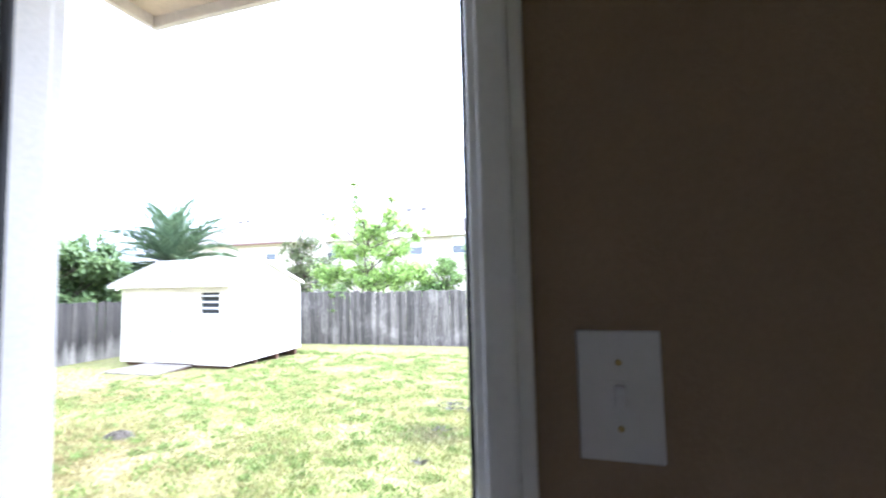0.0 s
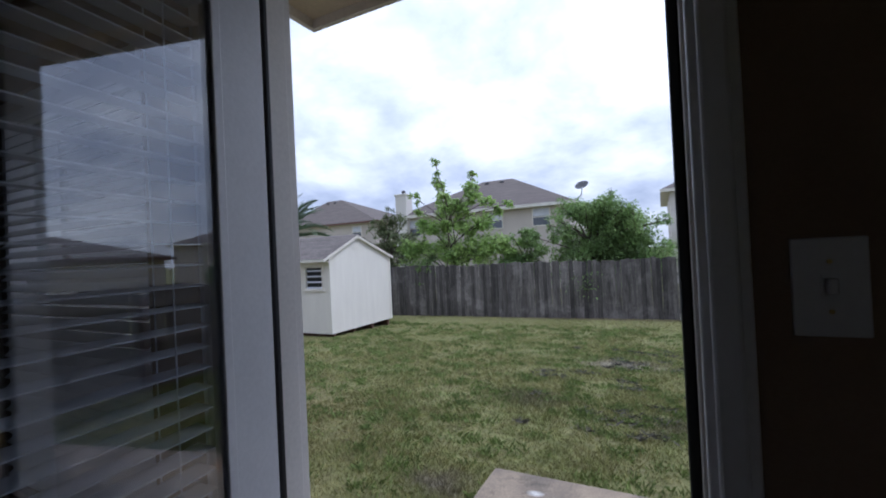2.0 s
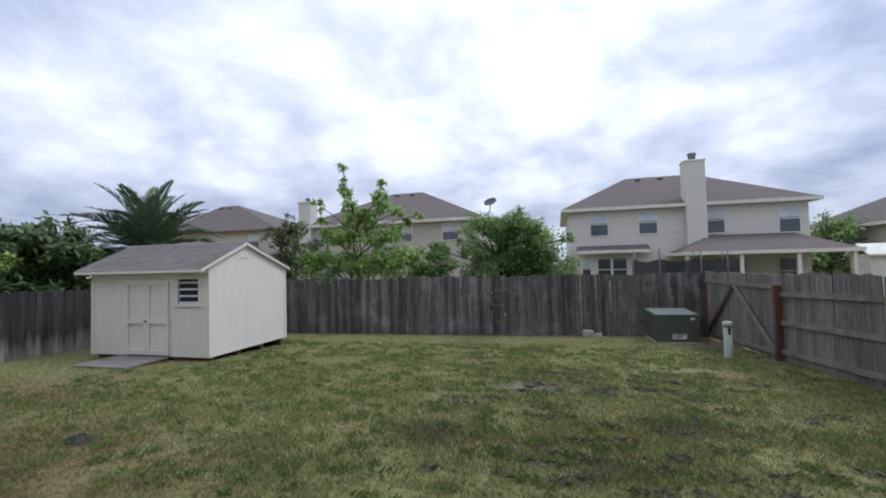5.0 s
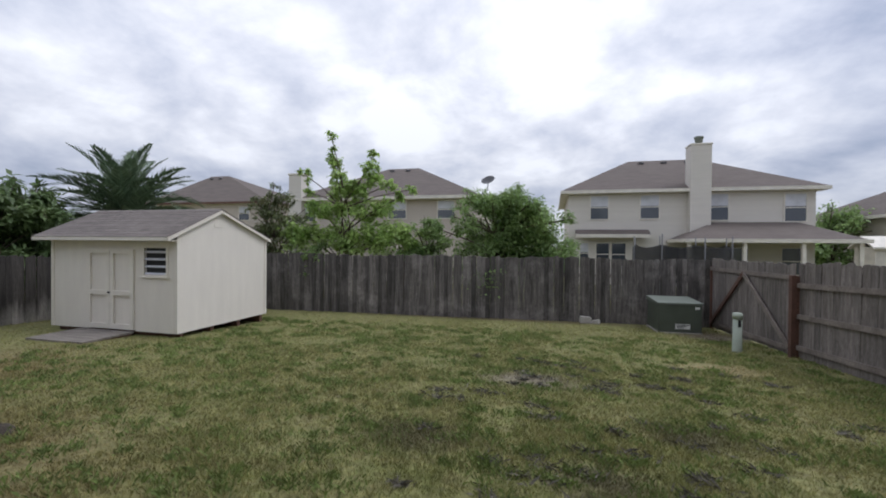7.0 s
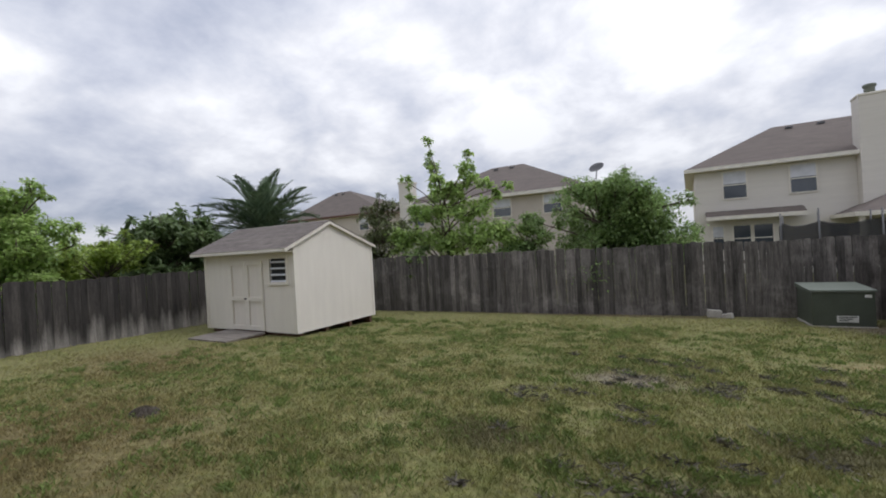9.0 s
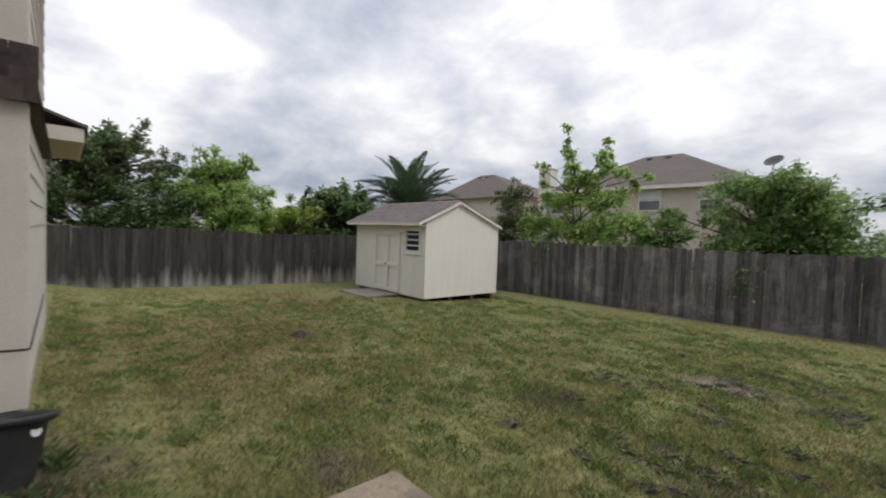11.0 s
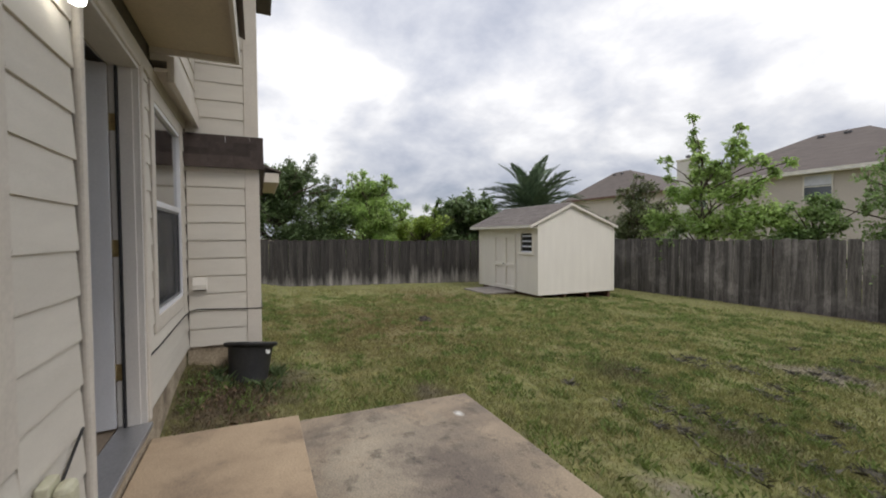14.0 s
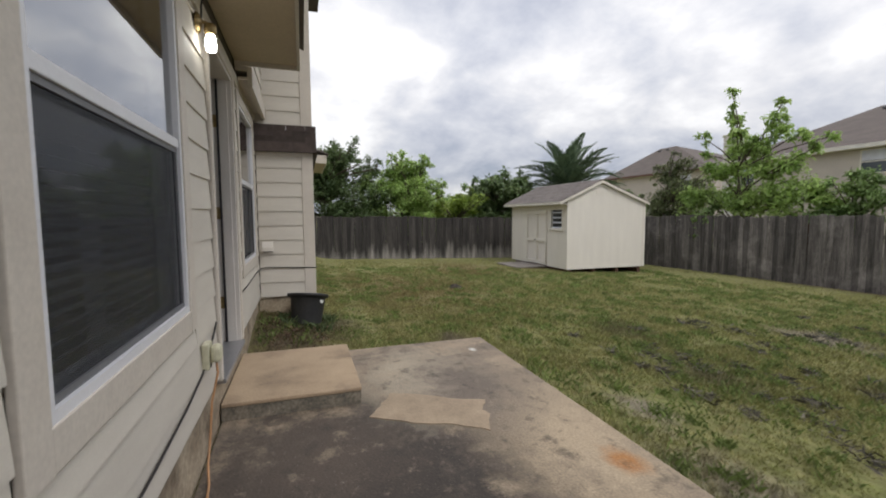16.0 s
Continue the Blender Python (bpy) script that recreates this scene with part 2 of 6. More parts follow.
M_STEPSIDE = material("mottled_step_edge", (0.26, 0.225, 0.175), (0.085, 0.08, 0.065), 0.9, 9, fine=50, fine_amt=0.3, bump=0.5)
M_PATCH = material("tan_mortar_patch", (0.38, 0.295, 0.205), (0.28, 0.215, 0.15), 0.88, 5, fine=90, fine_amt=0.13, bump=0.35)
M_WHITE = material("white_vinyl", (0.78, 0.78, 0.80), (0.72, 0.72, 0.74), 0.4, 5, fine=80, fine_amt=0.03, bump=0.03)
M_DOORPAINT = material("white_door_paint", (0.64, 0.64, 0.655), (0.59, 0.59, 0.605), 0.45, 5, fine=90, fine_amt=0.04, bump=0.05)
M_JAMB = material("offwhite_jamb_paint", (0.68, 0.645, 0.60), (0.62, 0.59, 0.55), 0.5, 4, fine=90, fine_amt=0.05, bump=0.06)
M_INWALL = material("brown_interior_paint", (0.275, 0.198, 0.137), (0.25, 0.18, 0.125), 0.75, 2, fine=160, fine_amt=0.05, bump=0.2)
M_CEIL = material("ceiling_paint", (0.7, 0.68, 0.64), rough=0.9, fine=120, fine_amt=0.05, bump=0.3)
M_INFLOOR = material("interior_floor_tile", (0.22, 0.17, 0.12), (0.16, 0.12, 0.085), 0.5, 3)
M_PLATE = material("switch_plate_plastic", (0.58, 0.57, 0.60), (0.54, 0.53, 0.565), 0.35, 6, fine=80, fine_amt=0.02, bump=0.0)
M_BLACK = material("black_rubber", (0.012, 0.012, 0.013), rough=0.6, fine_amt=0.1, bump=0.05)
M_BRASS = material("tarnished_brass", (0.46, 0.35, 0.16), (0.22, 0.16, 0.08), 0.4, 30, metal=0.9, fine_amt=0.2)
M_BLIND = material("white_blind_slat", (0.63, 0.64, 0.66), (0.59, 0.60, 0.62), 0.5, 6, fine=60, fine_amt=0.04, bump=0.02)
M_GLASS = glass_material("clear_glass", (0.88, 0.90, 0.92), 0.12)
M_DOORGLASS = glass_material("door_glass", (0.90, 0.92, 0.95), 0.13)
M_TOPGLASS = glass_material("window_upper_glass", (0.55, 0.58, 0.60), 0.42)
M_SCREEN = screen_material("dark_insect_screen", (0.034, 0.037, 0.045), 0.40)
M_NET = screen_material("trampoline_net", (0.015, 0.015, 0.017), 0.72)
M_BULB = glow_material("lit_bulb", (1.0, 0.98, 0.9), 14.0)
M_SHINGLE = material("brown_asphalt_shingle", (0.115, 0.088, 0.078), (0.075, 0.058, 0.052), 0.92, 8, fine=220, fine_amt=0.3, bump=0.4, obj_random=0.25)
M_ROOF = material("weathered_roof_shingle", (0.135, 0.112, 0.098), (0.10, 0.082, 0.073), 0.92, 1.2, fine=30, fine_amt=0.2, bump=0.4, stretch=(1, 1, 6))
M_SHEDROOF = material("grey_brown_shed_shingle", (0.165, 0.142, 0.128), (0.11, 0.094, 0.085), 0.92, 3, fine=70, fine_amt=0.25, bump=0.4, obj_random=0.12)
M_SHED = material("cream_shed_panel", (0.74, 0.695, 0.62), (0.69, 0.645, 0.575), 0.7, 1.5, fine=60, fine_amt=0.05, bump=0.12, stretch=(3, 3, 0.6))
M_SHEDTRIM = material("cream_shed_trim", (0.74, 0.695, 0.615), (0.69, 0.645, 0.57), 0.65, 3, fine=60, fine_amt=0.04, bump=0.08)
M_SHEDDARK = material("dark_louvre_gap", (0.02, 0.022, 0.025), rough=0.4)
M_RAMP = material("weathered_plywood", (0.28, 0.25, 0.22), (0.15, 0.13, 0.115), 0.9, 2, stretch=(1, 6, 1), fine=40, fine_amt=0.2)
M_GREYWOOD = material("old_grey_picket", (0.142, 0.128, 0.117), (0.045, 0.040, 0.036), 0.92, 3.2, stretch=(5, 5, 0.42), fine=26, fine_amt=0.38,
                      bump=0.6, obj_random=0.48, c3=(0.22, 0.20, 0.185), c3_scale=1.1, c3_at=0.60, bump_dist=0.006)
M_STAINEDWOOD = material("water_stained_grey_picket", (0.060, 0.053, 0.048), (0.019, 0.017, 0.015), 0.92, 3.2, stretch=(5, 5, 0.42), fine=26, fine_amt=0.38,
                         bump=0.6, obj_random=0.48, bump_dist=0.006, low=((0.22, 0.204, 0.186), 0.14, -0.33))
M_BROWNWOOD = material("brown_weathered_picket", (0.225, 0.198, 0.178), (0.105, 0.090, 0.079), 0.9, 3.0, stretch=(5, 5, 0.5), fine=26, fine_amt=0.32,
                       bump=0.5, obj_random=0.28)
M_RAIL = material("weathered_rail", (0.245, 0.21, 0.18), (0.14, 0.115, 0.10), 0.9, 3, fine=40, fine_amt=0.25)
M_POST = material("reddish_post", (0.13, 0.065, 0.045), (0.085, 0.045, 0.032), 0.85, 4, fine=40, fine_amt=0.2)
M_SOIL = material("dark_soil", (0.06, 0.048, 0.036), (0.035, 0.028, 0.02), 0.95, 9, fine=60, fine_amt=0.4, bump=0.8, bump_dist=0.02)
M_TRANSFORMER = material("green_steel_cabinet", (0.075, 0.088, 0.068), (0.062, 0.072, 0.056), 0.45, 3, fine=60, fine_amt=0.06, bump=0.03)
M_TRANSTOP = material("pale_grey_green_steel", (0.165, 0.185, 0.155), (0.14, 0.16, 0.135), 0.5, 3, fine=60, fine_amt=0.06, bump=0.03)
M_PEDESTAL = material("pale_green_pedestal", (0.36, 0.40, 0.33), (0.31, 0.35, 0.29), 0.55, 5, fine=60, fine_amt=0.05, bump=0.03)
M_LABEL = material("white_label", (0.75, 0.75, 0.72), rough=0.5, fine_amt=0.03, bump=0)
M_BLOCK = material("concrete_block", (0.40, 0.38, 0.34), (0.32, 0.30, 0.27), 0.9, 6, fine=60, fine_amt=0.2)
M_POT = material("black_plastic_tub", (0.022, 0.022, 0.024), (0.035, 0.034, 0.034), 0.55, 6, fine=40, fine_amt=0.2, bump=0.1)
M_CORD = material("orange_cord", (0.50, 0.27, 0.13), rough=0.5, fine_amt=0.05, bump=0)
M_CABLE = material("black_cable", (0.018, 0.016, 0.015), rough=0.6, fine_amt=0.1, bump=0)
M_OUTLET = material("weathered_outlet_cover", (0.60, 0.58, 0.42), (0.50, 0.48, 0.34), 0.5, 12, fine=60, fine_amt=0.08, bump=0.05)
M_HWALL = material("neighbour_cream_siding", (0.62, 0.585, 0.53), (0.58, 0.545, 0.495), 0.7, 1, fine=12, fine_amt=0.04, bump=0.1, stretch=(0.2, 0.2, 6))
M_HWALL2 = material("neighbour_tan_stucco", (0.50, 0.445, 0.385), (0.45, 0.40, 0.35), 0.8, 1, fine=20, fine_amt=0.05, bump=0.1)
M_HTRIM = material("neighbour_white_trim", (0.72, 0.68, 0.60), rough=0.6, fine_amt=0.03, bump=0)
M_HGLASS = material("far_window_glass", (0.045, 0.055, 0.07), (0.06, 0.07, 0.085), 0.12, 0.6, fine_amt=0.05, bump=0, spec=0.9)
M_HBLIND = material("far_window_blind", (0.60, 0.61, 0.66), rough=0.6, fine_amt=0.04, bump=0)
M_PORCHDARK = material("porch_back_wall", (0.30, 0.26, 0.20), rough=0.85)
M_DISH = material("grey_dish", (0.10, 0.10, 0.105), rough=0.5, fine_amt=0.05, bump=0)
M_BARK = material("grey_brown_bark", (0.13, 0.10, 0.075), (0.07, 0.055, 0.04), 0.95, 6, stretch=(3, 3, 0.6), fine=40, fine_amt=0.3, bump=0.6)
M_LEAF_BRIGHT = material("bright_green_leaves", (0.40, 0.52, 0.17), (0.27, 0.40, 0.11), 0.5, 1.4, fine=14, fine_amt=0.2, bump=0, island=0.35, translucent=0.5)
M_LEAF_MID = material("mid_green_leaves", (0.29, 0.40, 0.14), (0.17, 0.265, 0.09), 0.55, 1.4, fine=14, fine_amt=0.2, bump=0, island=0.4, translucent=0.45)
M_LEAF_DARK = material("dark_green_leaves", (0.165, 0.225, 0.085), (0.09, 0.145, 0.055), 0.55, 1.2, fine=14, fine_amt=0.2, bump=0, island=0.4, translucent=0.4)
M_LEAF_YELLOW = material("yellow_green_leaves", (0.33, 0.42, 0.08), (0.22, 0.31, 0.06), 0.5, 1.4, fine=14, fine_amt=0.2, bump=0, island=0.35, translucent=0.35)
M_LEAF_RED = material("reddish_new_leaves", (0.17, 0.205, 0.08), (0.11, 0.14, 0.06), 0.55, 1.4, fine=14, fine_amt=0.2, bump=0, island=0.4, translucent=0.3, c3=(0.16, 0.045, 0.045), c3_scale=3.0, c3_at=0.68)
M_PALM = material("grey_green_palm_frond", (0.15, 0.20, 0.115), (0.09, 0.14, 0.075), 0.5, 1.0, fine=14, fine_amt=0.15, bump=0, island=0.3, translucent=0.2)


def lawn_material(name, blade):
    """Patchy mown grass: green, straw and bare soil, the same patches on the ground and on the blades."""
    m = bpy.data.materials.new(name)
    m.use_nodes = True
    nt = m.node_tree
    N, L = nt.nodes.new, nt.links.new
    p = nt.nodes["Principled BSDF"]
    p.inputs["Roughness"].default_value = 0.75 if blade else 0.95
    p.inputs["Specular IOR Level"].default_value = 0.3
    geo = N("ShaderNodeNewGeometry")
    flat = N("ShaderNodeVectorMath"); flat.operation = 'MULTIPLY'; flat.inputs[1].default_value = (1, 1, 0)
    L(geo.outputs["Position"], flat.inputs[0])

    def noise_fac(scale, lo, hi, detail=4.0, rough=0.55):
        n = N("ShaderNodeTexNoise"); n.inputs["Scale"].default_value = scale; n.inputs["Detail"].default_value = detail
        n.inputs["Roughness"].default_value = rough
        L(flat.outputs[0], n.inputs["Vector"])
        r = N("ShaderNodeMapRange"); r.inputs[1].default_value, r.inputs[2].default_value = lo, hi
        L(n.outputs["Fac"], r.inputs[0])
        return r.outputs[0]

    def mixed(fac, a, b):
        mx = N("ShaderNodeMix"); mx.data_type = 'RGBA'
        for sock, v in ((0, fac), (6, a), (7, b)):
            if isinstance(v, tuple):
                mx.inputs[sock].default_value = (*v, 1)
            else:
                L(v, mx.inputs[sock])
        return mx.outputs[2]
    k = 1.08 if blade else 0.74
    green, green2, straw, soil = (0.185 * k, 0.205 * k, 0.065 * k), (0.245 * k, 0.248 * k, 0.09 * k), (0.38 * k, 0.315 * k, 0.17 * k), (0.18 * k, 0.15 * k, 0.115 * k)
    col = mixed(noise_fac(1.1, 0.30, 0.70), green, green2)
    col = mixed(noise_fac(4.2, 0.42, 0.74, 7, 0.8), col, (0.305 * k, 0.265 * k, 0.125 * k))
    col = mixed(noise_fac(0.5, 0.48, 1.35, 5, 0.6), col, straw)
    col = mixed(noise_fac(11.0, 0.53, 0.80, 5, 0.75), col, (0.085 * k, 0.082 * k, 0.045 * k))
    col = mixed(noise_fac(2.6, 0.60, 0.78, 7, 0.75), col, soil)
    pale, dark = (0.30 * k, 0.26 * k, 0.20 * k), (0.135 * k, 0.12 * k, 0.068 * k)
    brown = (0.215 * k, 0.172 * k, 0.08 * k)
    earth = (0.15 * k, 0.11 * k, 0.07 * k)
    col = spotted(nt, flat.outputs[0], col, ((-2.0, 13.55, 0.33, 14.0, earth), (3.7, 12.5, 0.6, 1.3, earth), (-5.2, 2.6, 1.7, 1.5, brown), (-8.6, 5.2, 1.3, 1.7, brown), (-1.7, 0.40, 0.55, 1.8, (0.10, 0.078, 0.05)), (2.1, 2.75, 0.32, 2.2, pale), (0.9, 3.0, 0.18, 1.6, pale), (0.43, 4.2, 0.32, 1.4, dark), (-1.25, 4.68, 0.36, 1.6, dark), (-0.3, 7.0, 0.38, 1.8, pale),
                                             (1.4, 5.4, 0.32, 1.5, dark), (2.7, 8.6, 0.45, 1.5, straw), (-2.0, 0.9, 0.35, 1.5, dark), (3.7, 12.0, 0.5, 1.3, soil), (-1.3, 2.2, 0.2, 1.5, soil), (-1.5, 0.35, 0.32, 2.2, (0.125 * k, 0.09 * k, 0.06 * k))), 6.0, 0.8)
    tuft = noise_fac(5.5, 0.34, 0.66, 5, 0.65)
    hsv = N("ShaderNodeHueSaturation")
    fine = N("ShaderNodeTexNoise"); fine.inputs["Scale"].default_value = 15; fine.inputs["Detail"].default_value = 4
    L(flat.outputs[0], fine.inputs["Vector"])
    fr = N("ShaderNodeMapRange"); fr.inputs[1].default_value, fr.inputs[2].default_value = 0.3, 0.7
    fr.inputs[3].default_value, fr.inputs[4].default_value = 0.72, 1.28
    L(fine.outputs["Fac"], fr.inputs[0])
    tm = N("ShaderNodeMapRange"); tm.inputs[3].default_value, tm.inputs[4].default_value = 0.82, 1.18
    L(tuft, tm.inputs[0])
    both = N("ShaderNodeMath"); both.operation = 'MULTIPLY'
    L(fr.outputs[0], both.inputs[0]); L(tm.outputs[0], both.inputs[1])
    val = both.outputs[0]
    if blade:
        ir = N("ShaderNodeMapRange"); ir.inputs[3].default_value, ir.inputs[4].default_value = 0.72, 1.28
        L(geo.outputs["Random Per Island"], ir.inputs[0])
        mul = N("ShaderNodeMath"); mul.operation = 'MULTIPLY'
        L(val, mul.inputs[0]); L(ir.outputs[0], mul.inputs[1])
        val = mul.outputs[0]
    L(val, hsv.inputs["Value"]); L(col, hsv.inputs["Color"]); L(hsv.outputs[0], p.inputs["Base Color"])
    if blade:
        t = N("ShaderNodeBsdfTranslucent"); L(hsv.outputs[0], t.inputs[0])
        ms = N("ShaderNodeMixShader"); ms.inputs[0].default_value = 0.25
        L(p.outputs[0], ms.inputs[1]); L(t.outputs[0], ms.inputs[2])
        L(ms.outputs[0], nt.nodes["Material Output"].inputs[0])
    else:
        b = N("ShaderNodeBump"); b.inputs["Strength"].default_value = 0.8; b.inputs["Distance"].default_value = 0.03
        L(fine.outputs["Fac"], b.inputs["Height"]); L(b.outputs[0], p.inputs["Normal"])
    return m


M_LAWN = lawn_material("lawn_ground", False)
M_BLADE = lawn_material("lawn_blades", True)


# ---- mesh helpers ----
def box(bm, x0, x1, y0, y1, z0, z1, m=None):
    vs = [bm.verts.new(Vector(v)) for v in ((x0, y0, z0), (x1, y0, z0), (x1, y1, z0), (x0, y1, z0),
                                            (x0, y0, z1), (x1, y0, z1), (x1, y1, z1), (x0, y1, z1))]
    for f in ((3, 2, 1, 0), (4, 5, 6, 7), (0, 1, 5, 4), (1, 2, 6, 5), (2, 3, 7, 6), (3, 0, 4, 7)):
        bm.faces.new([vs[i] for i in f])
    if m is not None:
        bmesh.ops.transform(bm, matrix=m, verts=vs)
    return vs


def boxes(*dims, bevel=0.0, m=None):
    bm = bmesh.new()
    for d in dims:
        box(bm, *d, m=m)
    if bevel:
        bmesh.ops.bevel(bm, geom=list(bm.edges), offset=bevel, segments=2, affect='EDGES', profile=0.5)
    return bm


def prism(points, a, b, axis="x"):
    """A closed outline in the plane across the axis, drawn out from a to b."""
    bm = bmesh.new()
    def at(p, t):
        return {"x": (t, p[0], p[1]), "y": (p[0], t, p[1]), "z": (p[0], p[1], t)}[axis]
    lo = [bm.verts.new(at(p, a)) for p in points]
    hi = [bm.verts.new(at(p, b)) for p in points]
    bm.faces.new(lo); bm.faces.new(hi[::-1])
    for i in range(len(points)):
        j = (i + 1) % len(points)
        bm.faces.new((lo[j], lo[i], hi[i], hi[j]))
    bmesh.ops.recalc_face_normals(bm, faces=bm.faces)
    return bm


def lathe(profile, n=24, centre=(0, 0)):
    bm = bmesh.new()
    rings = [[bm.verts.new((centre[0] + r * math.cos(2 * math.pi * i / n), centre[1] + r * math.sin(2 * math.pi * i / n), z)) for i in range(n)] for r, z in profile]
    for a, b in zip(rings, rings[1:]):
        for i in range(n):
            bm.faces.new((a[i], a[(i + 1) % n], b[(i + 1) % n], b[i]))
    bm.faces.new(rings[0][::-1]); bm.faces.new(rings[-1])
    bmesh.ops.recalc_face_normals(bm, faces=bm.faces)
    for f in bm.faces:
        f.smooth = len(f.verts) == 4
    return bm


def tube(points, r, n=8, taper=1.0):
    bm = bmesh.new()
    pts = [Vector(p) for p in points]
    rings = []
    for i, p in enumerate(pts):
        d = (pts[min(i + 1, len(pts) - 1)] - pts[max(i - 1, 0)]).normalized()
        u = d.orthogonal().normalized()
        v = d.cross(u)
        rr = r * (1 + (taper - 1) * i / max(1, len(pts) - 1))
        rings.append([bm.verts.new(p + rr * (math.cos(2 * math.pi * k / n) * u + math.sin(2 * math.pi * k / n) * v)) for k in range(n)])
    for a, b in zip(rings, rings[1:]):
        best = min(range(n), key=lambda s: sum((a[k].co - b[(k + s) % n].co).length for k in range(n)))
        for k in range(n):
            bm.faces.new((a[k], a[(k + 1) % n], b[(k + 1 + best) % n], b[(k + best) % n]))
    bm.faces.new(rings[0][::-1]); bm.faces.new(rings[-1])
    bmesh.ops.recalc_face_normals(bm, faces=bm.faces)
    for f in bm.faces:
        f.smooth = len(f.verts) == 4
    return bm


def joined(*bms):
    out = bmesh.new()
    for b in bms:
        me = bpy.data.meshes.new("tmp")
        b.to_mesh(me); b.free()
        out.from_mesh(me)
        bpy.data.meshes.remove(me)
    return out


def mesh_of(name, bm, mat):
    me = bpy.data.meshes.new(name)
    bm.to_mesh(me); bm.free()
    me.materials.append(mat)
    return me


def world_of(ob):
    if ob.parent:
        return world_of(ob.parent) @ ob.matrix_parent_inverse @ ob.matrix_basis
    return ob.matrix_basis.copy()


def part(name, bm, mat, parent, label="", local=False):
    """One mesh under a thing or a part. The mesh is in world metres, or, if local, in its parent's own frame."""
    me = bm if isinstance(bm, bpy.types.Mesh) else mesh_of(name, bm, mat)
    ob = new(name, me)
    ob.parent = parent
    if not local:
        ob.matrix_parent_inverse = world_of(parent).inverted()
    if label:
        tagged(ob, label)
    return ob


def piece(name, me, parent, m):
    """A small repeat on shared mesh data, at the pose m in the world; its parent stands at the world's origin or is a thing."""
    ob = new(name, me)
    ob.parent = parent
    ob.matrix_parent_inverse = world_of(parent).inverted()
    ob.matrix_basis = m
    return ob


def thing(name, m, label, category, group=""):
    ob = new(name)
    ob.empty_display_size = 0.2
    ob.matrix_basis = m if isinstance(m, Matrix) else Matrix.Translation(m)
    return tagged(ob, label, category, group)


def structure(name, bm, mat, label="", category=""):
    return tagged(new(name, mesh_of(name, bm, mat)), label, category, kind="structure")


def ground_z(x, y):
    yy = min(max(0.0, y), 15.0)
    xx = max(min(0.0, x), -15.0)
    return -0.03 - 0.04 * yy + 0.005 * xx * min(1.0, yy / 2.0) + 0.19 * max(0.0, 1 - yy / 1.3) * min(1.0, max(0.0, -0.8 - x))


# ---- ground ----
def make_ground():
    xs = [-400, -150, -60, -30] + [-20 + 0.5 * i for i in range(61)] + [20, 40, 100, 400]
    ys = [-400, -100, -30, -10] + [-4 + 0.5 * i for i in range(41)] + [20, 30, 60, 150, 400]
    bm = bmesh.new()
    grid = [[bm.verts.new((x, y, ground_z(x, y) + (0.018 * noise.noise((x * 0.7, y * 0.7, 3)) if -13 < x < 6 and 0.5 < y < 14 else 0) - (0.25 if y < 0 and -9 < x < 5 else 0))) for y in ys] for x in xs]
    for i in range(len(xs) - 1):
        for j in range(len(ys) - 1):
            f = bm.faces.new((grid[i][j], grid[i + 1][j], grid[i + 1][j + 1], grid[i][j + 1]))
            f.smooth = True
    return structure("ground", bm, M_LAWN, "patchy mown backyard lawn with straw and bare soil", "lawn")


make_ground()

# patio and step
patio = structure("patio", boxes((-0.87, 5.2, 0.0, 2.385, -0.25, 0.0), bevel=0.012), M_PATIO, "stained grey-brown concrete patio slab beside the lawn", "patio")
rnd_patch = random.Random(4)
outline = [(-0.40, -0.19), (-0.10, -0.225), (0.18, -0.205), (0.40, -0.235), (0.385, -0.02), (0.33, 0.03), (0.345, 0.20), (0.10, 0.185), (-0.16, 0.215), (-0.37, 0.20), (-0.385, 0.02)]
outline = [p for (x0, y0), (x1, y1) in zip(outline, outline[1:] + outline[:1]) for p in
           [(x0 + (x1 - x0) * u + rnd_patch.uniform(-0.009, 0.009), y0 + (y1 - y0) * u + rnd_patch.uniform(-0.009, 0.009)) for u in (0, 0.25, 0.5, 0.75)]]
patch_bm = prism(outline, 0.0, 0.006, "z")
bmesh.ops.transform(patch_bm, matrix=pose(0.68, 1.38, 0, 0, 0, 62), verts=patch_bm.verts)
tagged(new("patio_patch", mesh_of("patio_patch", patch_bm, M_PATCH)), "tan mortar patch on the stained patio", "patch")
step = thing("door_step", (-0.13, 0.455, 0.0), "tan concrete door step with mottled grey edge", "step")
# the riser is mottled, greyer and darker than the tread
part("riser", boxes((-0.67, 0.42, 0.0, 0.91, 0.0, 0.092)), M_STEPSIDE, step, "mottled grey concrete edge")
part("tread", boxes((-0.675, 0.425, 0.0, 0.915, 0.092, 0.122), bevel=0.008), M_STEP, step)

# ---- the house ----
DOOR = (-0.50, 0.452, 0.27, 2.47)
WIN_NEAR = (1.15, 2.36, 0.895, 2.38)
WIN_FAR = (-1.97, -0.88, 0.895, 2.38)
HOUSE_X0, HOUSE_X1, BUMP_Y = -2.3, 5.2, 0.66
# unseen opening added in the south wall to let more daylight into the room
SOUTH_HOLE = (1.3, 2.45, 0.9, 2.0)


